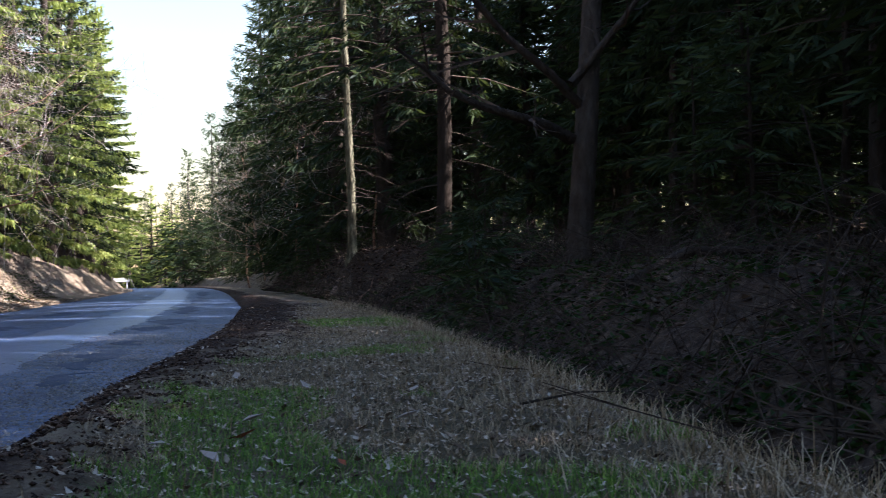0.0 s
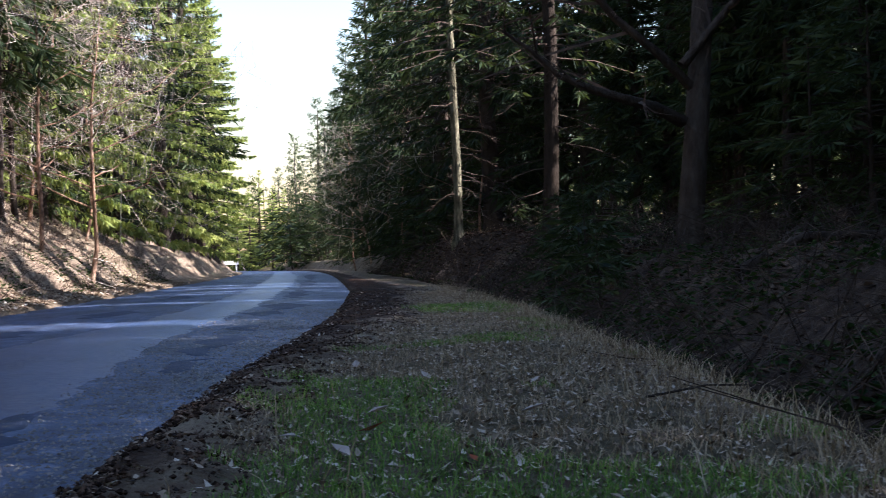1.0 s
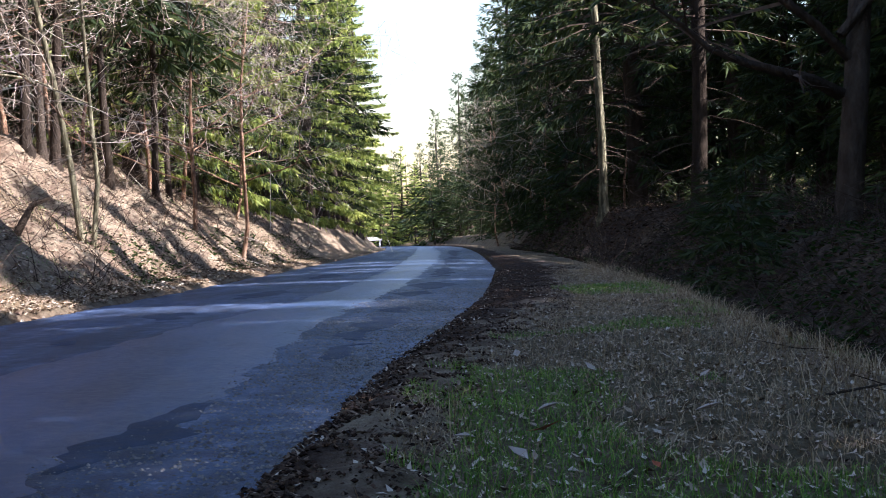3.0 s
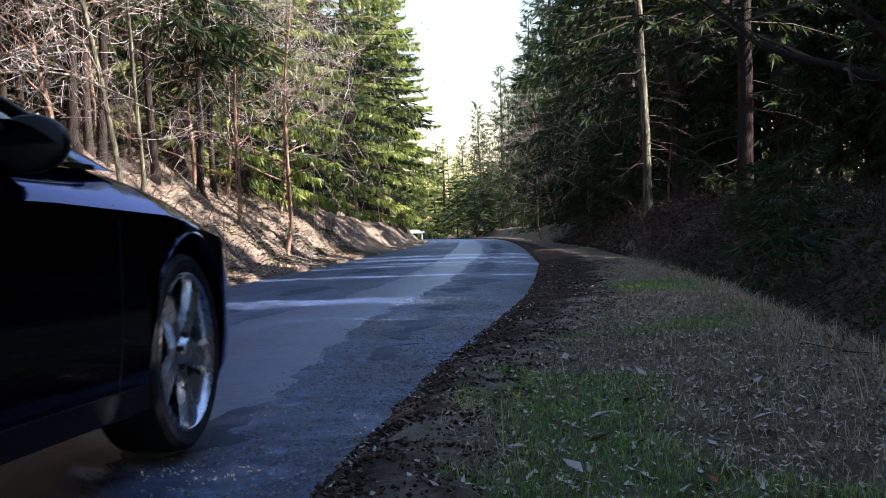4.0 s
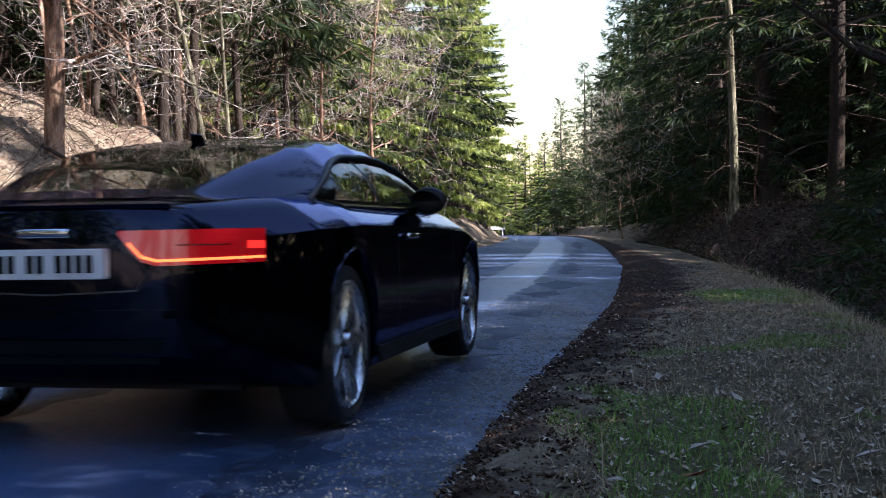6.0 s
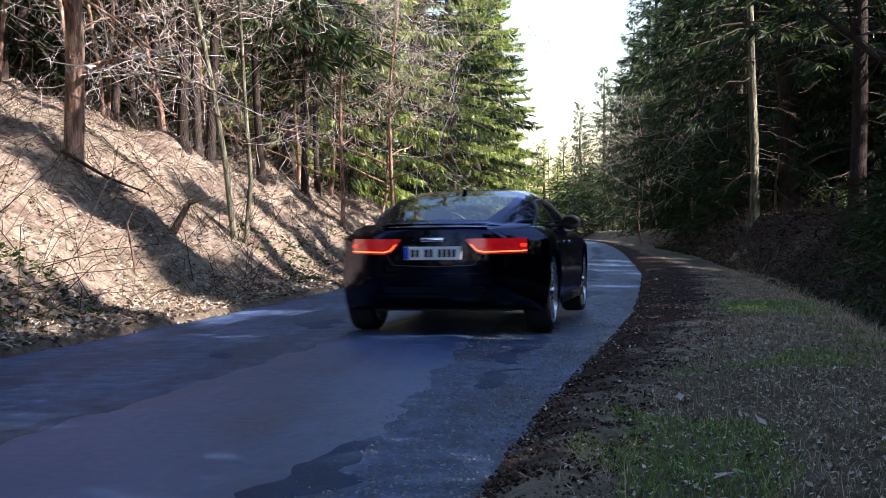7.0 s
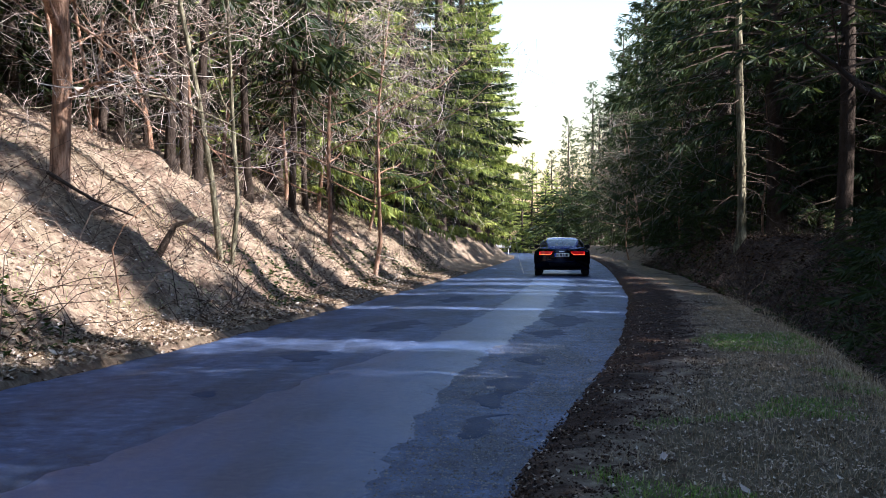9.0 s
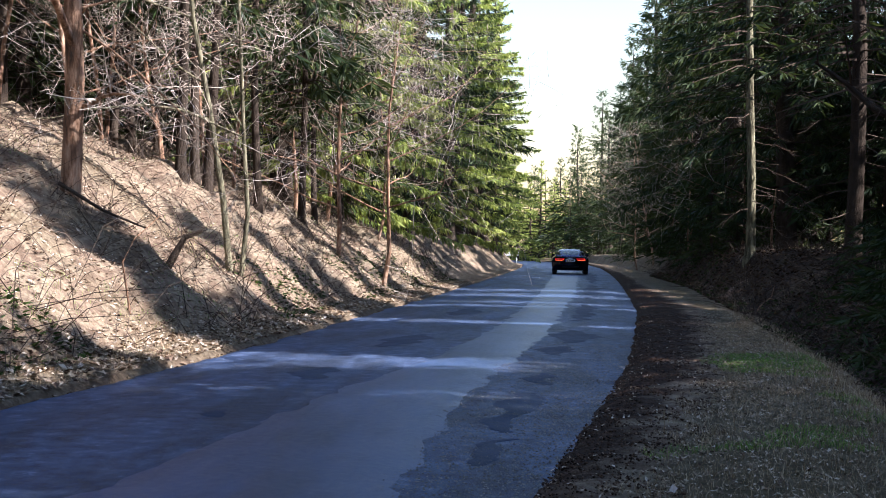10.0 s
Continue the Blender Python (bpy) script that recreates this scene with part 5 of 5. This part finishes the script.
def build_small():
    def verge(rng, y0=2.4, y1=22, over=0.25, want=None):
        y = near(rng, y0, y1)
        a, b = lerp(y, ROAD_R) + lerp(y, DIRT_W) - 0.08, lerp(y, VERGE_R) + over
        x = rng.uniform(a, b)
        if x < a + 0.1 + 0.4 * nz(x, y, 2.2, 3) + 0.2 * nz(x, y, 6.0, 9):
            return None
        if want == "green" and greenness(x, y) < 0.17:
            return None
        if want == "dry" and greenness(x, y) > 0.34:
            return None
        return x, y
    scatter("dry_grass", 60000, lambda r: verge(r, want="dry"), blade(0.012, 0.045, 2.6), DRYGRASS, "short dry bleached grass on the verge", "grass", 1)
    scatter("green_grass", 90000, lambda r: verge(r, 2.4, 16, 0.1, "green"), blade(0.012, 0.045, 2.0), GREENGRASS, "patchy short green grass on the verge", "grass", 2)
    scatter("dry_stalks", 420, lambda r: verge(r, 2.6, 20, 0.5), blade(0.06, 0.2, 1.4), DRYGRASS, "taller dry grass stalks on the verge", "grass", 3)

    def tuft(rng):
        y = near(rng, 3.0, 26, 1.2)
        return lerp(y, VERGE_R) + rng.gauss(0.15, 0.22), y
    scatter("dry_grass", 9000, tuft, blade(0.03, 0.13, 2.0), DRYGRASS, "pale dry grass along the ditch edge", "grass", 4)
    scatter("fallen_leaves", 7000, lambda r: verge(r, 2.4, 26, 0.3), leaf(0.032), LITTER, "dry brown leaves scattered on the verge", "leaves", 5)

    scatter("leaf_bits", 16000, lambda r: verge(r, 2.4, 20, 0.15), leaf(0.018), PALELITTER, "bleached bits of leaf and straw in the grass", "leaves", 19)

    def slope(rng):
        y = near(rng, 3.2, 60, 1.5)
        return lerp(y, VERGE_R) + rng.uniform(0.2, 4.6), y

    def shade(rng):
        y = near(rng, 4.0, 26, 1.3)
        d = 0.55 + 4.6 * rng.random() ** 1.2
        return (lerp(y, VERGE_R) + d, y) if nz(d, y, 0.9, 83) > -0.25 else None
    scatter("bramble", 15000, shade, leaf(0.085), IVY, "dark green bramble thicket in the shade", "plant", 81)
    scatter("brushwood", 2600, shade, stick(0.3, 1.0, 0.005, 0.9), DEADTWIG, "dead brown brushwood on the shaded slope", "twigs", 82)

    def far_bank(rng):
        y = rng.uniform(18, 62)
        return lerp(y, VERGE_R) + 0.1 + 4.2 * rng.random() ** 1.3, y
    scatter("fallen_leaves", 16000, far_bank, leaf(0.1), SHADELITTER, "leaf litter darkened for shade on the bank behind the ditch", "leaves", 71)
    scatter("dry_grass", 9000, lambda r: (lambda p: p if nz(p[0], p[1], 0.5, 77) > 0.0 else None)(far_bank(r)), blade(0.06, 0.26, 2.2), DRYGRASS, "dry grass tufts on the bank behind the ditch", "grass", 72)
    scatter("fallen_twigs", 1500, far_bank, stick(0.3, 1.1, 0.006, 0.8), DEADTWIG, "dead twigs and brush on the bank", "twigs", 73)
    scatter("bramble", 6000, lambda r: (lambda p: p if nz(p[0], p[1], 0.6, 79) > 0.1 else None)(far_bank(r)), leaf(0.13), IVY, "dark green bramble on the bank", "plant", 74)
    scatter("fallen_leaves", 16000, slope, leaf(0.065), SHADELITTER, "brown leaf litter darkened for shade in the ditch and on the slope", "leaves", 6)

    def bank(rng, d0=0.2, d1=6.5):
        y = near(rng, 9.5, 46, 1.2)
        return lerp(y, ROAD_L) - rng.uniform(d0, d1), y
    scatter("fallen_leaves", 42000, bank, leaf(0.055), LITTER, "dry leaf litter covering the bank", "leaves", 7)
    scatter("fallen_leaves", 7000, lambda r: bank(r, -0.05, 1.0), leaf(0.07), LITTER, "dry leaves along the left road edge", "leaves", 18)
    scatter("dry_grass", 14000, lambda r: bank(r, 0.05, 1.1), blade(0.02, 0.08, 2.0), DRYGRASS, "dry grass along the road at the bank's foot", "grass", 8)

    def moss(rng):
        p = bank(rng, 0.9, 5)
        return p if nz(p[0], p[1], 0.45, 31) > 0.18 else None
    scatter("moss_grass", 26000, moss, blade(0.02, 0.08, 2.0), GREENGRASS, "mossy green grass patches on the bank", "grass", 9)
    scatter("dry_grass", 9000, lambda r: (lambda p: p if nz(p[0], p[1], 0.5, 41) > 0.1 else None)(bank(r, 0.8, 5)), blade(0.05, 0.2, 2.2), DRYGRASS, "hanging dry grass on the bank", "grass", 10)
    scatter("bramble", 5200, lambda r: (lambda p: p if nz(p[0], p[1], 0.6, 51) > 0.12 else None)(bank(r, 0.5, 1.8)), leaf(0.09), IVY, "low green bramble leaves at the bank's foot", "plant", 11)
    scatter("brushwood", 900, lambda r: (lambda p: p if nz(p[0], p[1], 0.35, 91) > 0.12 else None)(bank(r, 0.5, 5.5)), stick(0.5, 1.5, 0.006, 1.3), DEADTWIG, "thin standing brushwood on the bank", "twigs", 93)
    scatter("fallen_twigs", 3200, lambda r: bank(r, 0.6, 7), stick(0.25, 1.0, 0.005, 0.8), DEADTWIG, "dead twigs lying and standing on the bank", "twigs", 12)
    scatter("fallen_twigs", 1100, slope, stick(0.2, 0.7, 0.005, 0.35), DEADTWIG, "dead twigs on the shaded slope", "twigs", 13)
    scatter("bramble", 2600, lambda r: (lambda p: p if nz(p[0], p[1], 0.7, 61) > 0.15 else None)(slope(r)), leaf(0.1), IVY, "dark green bramble leaves on the slope", "plant", 14)

    def dirt(rng):
        y = near(rng, 2.2, 24, 1.4)
        w = rng.random()
        x = lerp(y, ROAD_R) - 0.06 + w * (lerp(y, DIRT_W) + 0.3)
        return x + 0.35 * w * nz(x, y, 1.6, 33) - 0.15 * (1 - w) * nz(x, y, 2.4, 35), y
    scatter("earth_clods", 16000, dirt, clod(0.003, 0.012), EARTH, "crumbled dark earth along the road edge", "earth", 15)
    scatter("fallen_leaves", 9000, dirt, leaf(0.017), SHADELITTER, "dark reddish-brown leaves on the dirt strip", "leaves", 26)
    scatter("fallen_leaves", 2200, dirt, leaf(0.026), LITTER, "dry leaves on the dirt strip", "leaves", 16)

    def grit(rng):
        y = near(rng, 2.4, 18, 1.3)
        u = 1 - abs(rng.gauss(0, 0.16))
        return lerp(y, ROAD_L) + (lerp(y, ROAD_R) - lerp(y, ROAD_L)) * u, y
    rng = random.Random(17)
    s = Soup()
    for _ in range(15000):
        x, y = grit(rng)
        v, f = clod(0.003, 0.011)(rng, x, y)
        z = road_z(x, y)
        s.add([(x + a, y + b, z + c) for a, b, c in v], f)
    put("road_grit", s.mesh("road_grit", STONE), None, "loose grit on the road edge", category="gravel", kind="stuff")
    # single leaves and stones that can be told apart on the near verge
    rng = random.Random(23)
    for k, (x, y, big) in enumerate(((0.33, 5.02, 0.085), (0.09, 4.92, 0.1), (0.395, 5.45, 0.12), (0.22, 4.6, 0.12), (0.9, 5.3, 0.1), (0.55, 4.4, 0.06), (-0.1, 5.05, 0.1), (1.1, 6.2, 0.1), (0.7, 6.6, 0.09), (0.45, 7.4, 0.1))):
        v, f = leaf(big)(rng, x, y)
        ob = put("fallen_leaf", mesh_of("fallen_leaf", v, f, RUSTLEAF if k in (0, 5) else PALELEAF), None, "curled rust-red fallen leaf on the grass" if k in (0, 5) else "curled pale fallen leaf on the grass", category="leaf", group="single leaves")
        ob.matrix_basis = pose(x, y, ground_z(x, y) + 0.015)

    def log(name, pts, r, material, label, category="branch"):
        s = Soup()
        lifted = [(x, y, ground_z(x, y) + h) for x, y, h in pts]
        n = len(pts)
        s.tube(lifted, [r * (1 - 0.6 * k / (n - 1)) for k in range(n)], 7, True)
        put(name, s.mesh(name, material, True), None, label, category=category)
    log("fallen_branch", ((1.35, 5.5, 0.02), (1.6, 5.55, 0.06), (1.85, 5.6, 0.12), (2.1, 5.62, 0.28)), 0.005, BARK, "thin dark fallen branch at the ditch edge")
    log("fallen_branch", ((4.05, 27.3, 0.0), (4.2, 27.4, 0.22), (4.4, 27.35, 0.3), (4.5, 27.5, 0.5)), 0.016, BARK_PALE, "pale dead branch standing in the ditch")
    log("fallen_log", ((4.4, 12.4, 0.05), (5.2, 12.7, 0.08), (6.2, 12.9, 0.08), (7.0, 13.4, 0.06)), 0.07, BARK, "dark fallen log on the slope", "log")
    log("fallen_log", ((4.5, 33.4, 0.05), (4.2, 32.6, 0.06), (3.95, 31.8, 0.04)), 0.08, BARK_PALE, "pale log lying below the slender spruce", "log")
    log("fallen_branch", ((-5.78, 19.2, 0.0), (-5.6, 19.15, 0.4), (-5.5, 19.3, 0.7), (-5.2, 19.2, 0.95)), 0.07, BARK, "dark crooked stump branch on the bank")
    log("fallen_branch", ((-5.0, 15.5, 0.0), (-5.1, 15.5, 0.5), (-5.0, 15.6, 0.9), (-4.7, 15.6, 1.4)), 0.014, BARK_PALE, "thin curved stem at the bank's foot")
    log("fallen_branch", ((-6.9, 18.0, 0.1), (-6.3, 18.1, 0.3), (-5.8, 18.4, 0.25)), 0.03, BARK, "broken branch on the bank")
    log("sapling", ((2.72, 5.75, 0.0), (2.74, 5.75, 0.35), (2.7, 5.78, 0.7), (2.78, 5.8, 1.1), (2.66, 5.8, 1.6)), 0.011, BARK, "thin bare sapling in the ditch", "sapling")
    # white barrier where the road bends
    top = tagged(new("road_barrier"), "small white barrier beside the far bend", "barrier")
    part("board", block(bmesh.new(), -0.9, 0.9, -0.03, 0.03, 0.55, 0.9, 0.01), WHITEPAINT, top, "white board")
    for x in (-0.7, 0.7):
        part("post", block(bmesh.new(), x - 0.05, x + 0.05, 0.035, 0.12, -0.3, 0.95, 0.01), WHITEPAINT, top)
    top.matrix_basis = pose(-3.7, 112, ground_z(-3.7, 112))


build_ground()
road_z = build_road()
build_forest()
car, car_wheels = build_car()
build_small()


def motions():
    """The car creeps past the camera, then drives off along the road."""
    last = frame(10.0)
    rows, spins, angle, before = [], [], 0.0, None
    for f in range(1, last + 1):
        t = (f - 1) / FPS
        y = glide(t, CAR_Y)
        x, x2 = glide(y, CAR_X), glide(y + 0.5, CAR_X)
        rows.append((t, pose(x, y, 0.0, 0, 0, -1.2 * smooth01((8.2 - y) / 2.2) - math.degrees(math.atan2(x2 - x, 0.5)))))
        if before is not None:
            angle -= min((y - before) / 0.335, radians(80))
        before = y
        spins.append((t, angle))
    walk(car, rows[::3])
    for wheel, x, y, turn in car_wheels:
        walk(wheel, [(t, Matrix.Translation((x, y, 0.335)) @ pose(0, 0, 0, 0, 0, turn) @ Matrix.Rotation(a if turn == 0 else -a, 4, "X")) for t, a in spins])


motions()
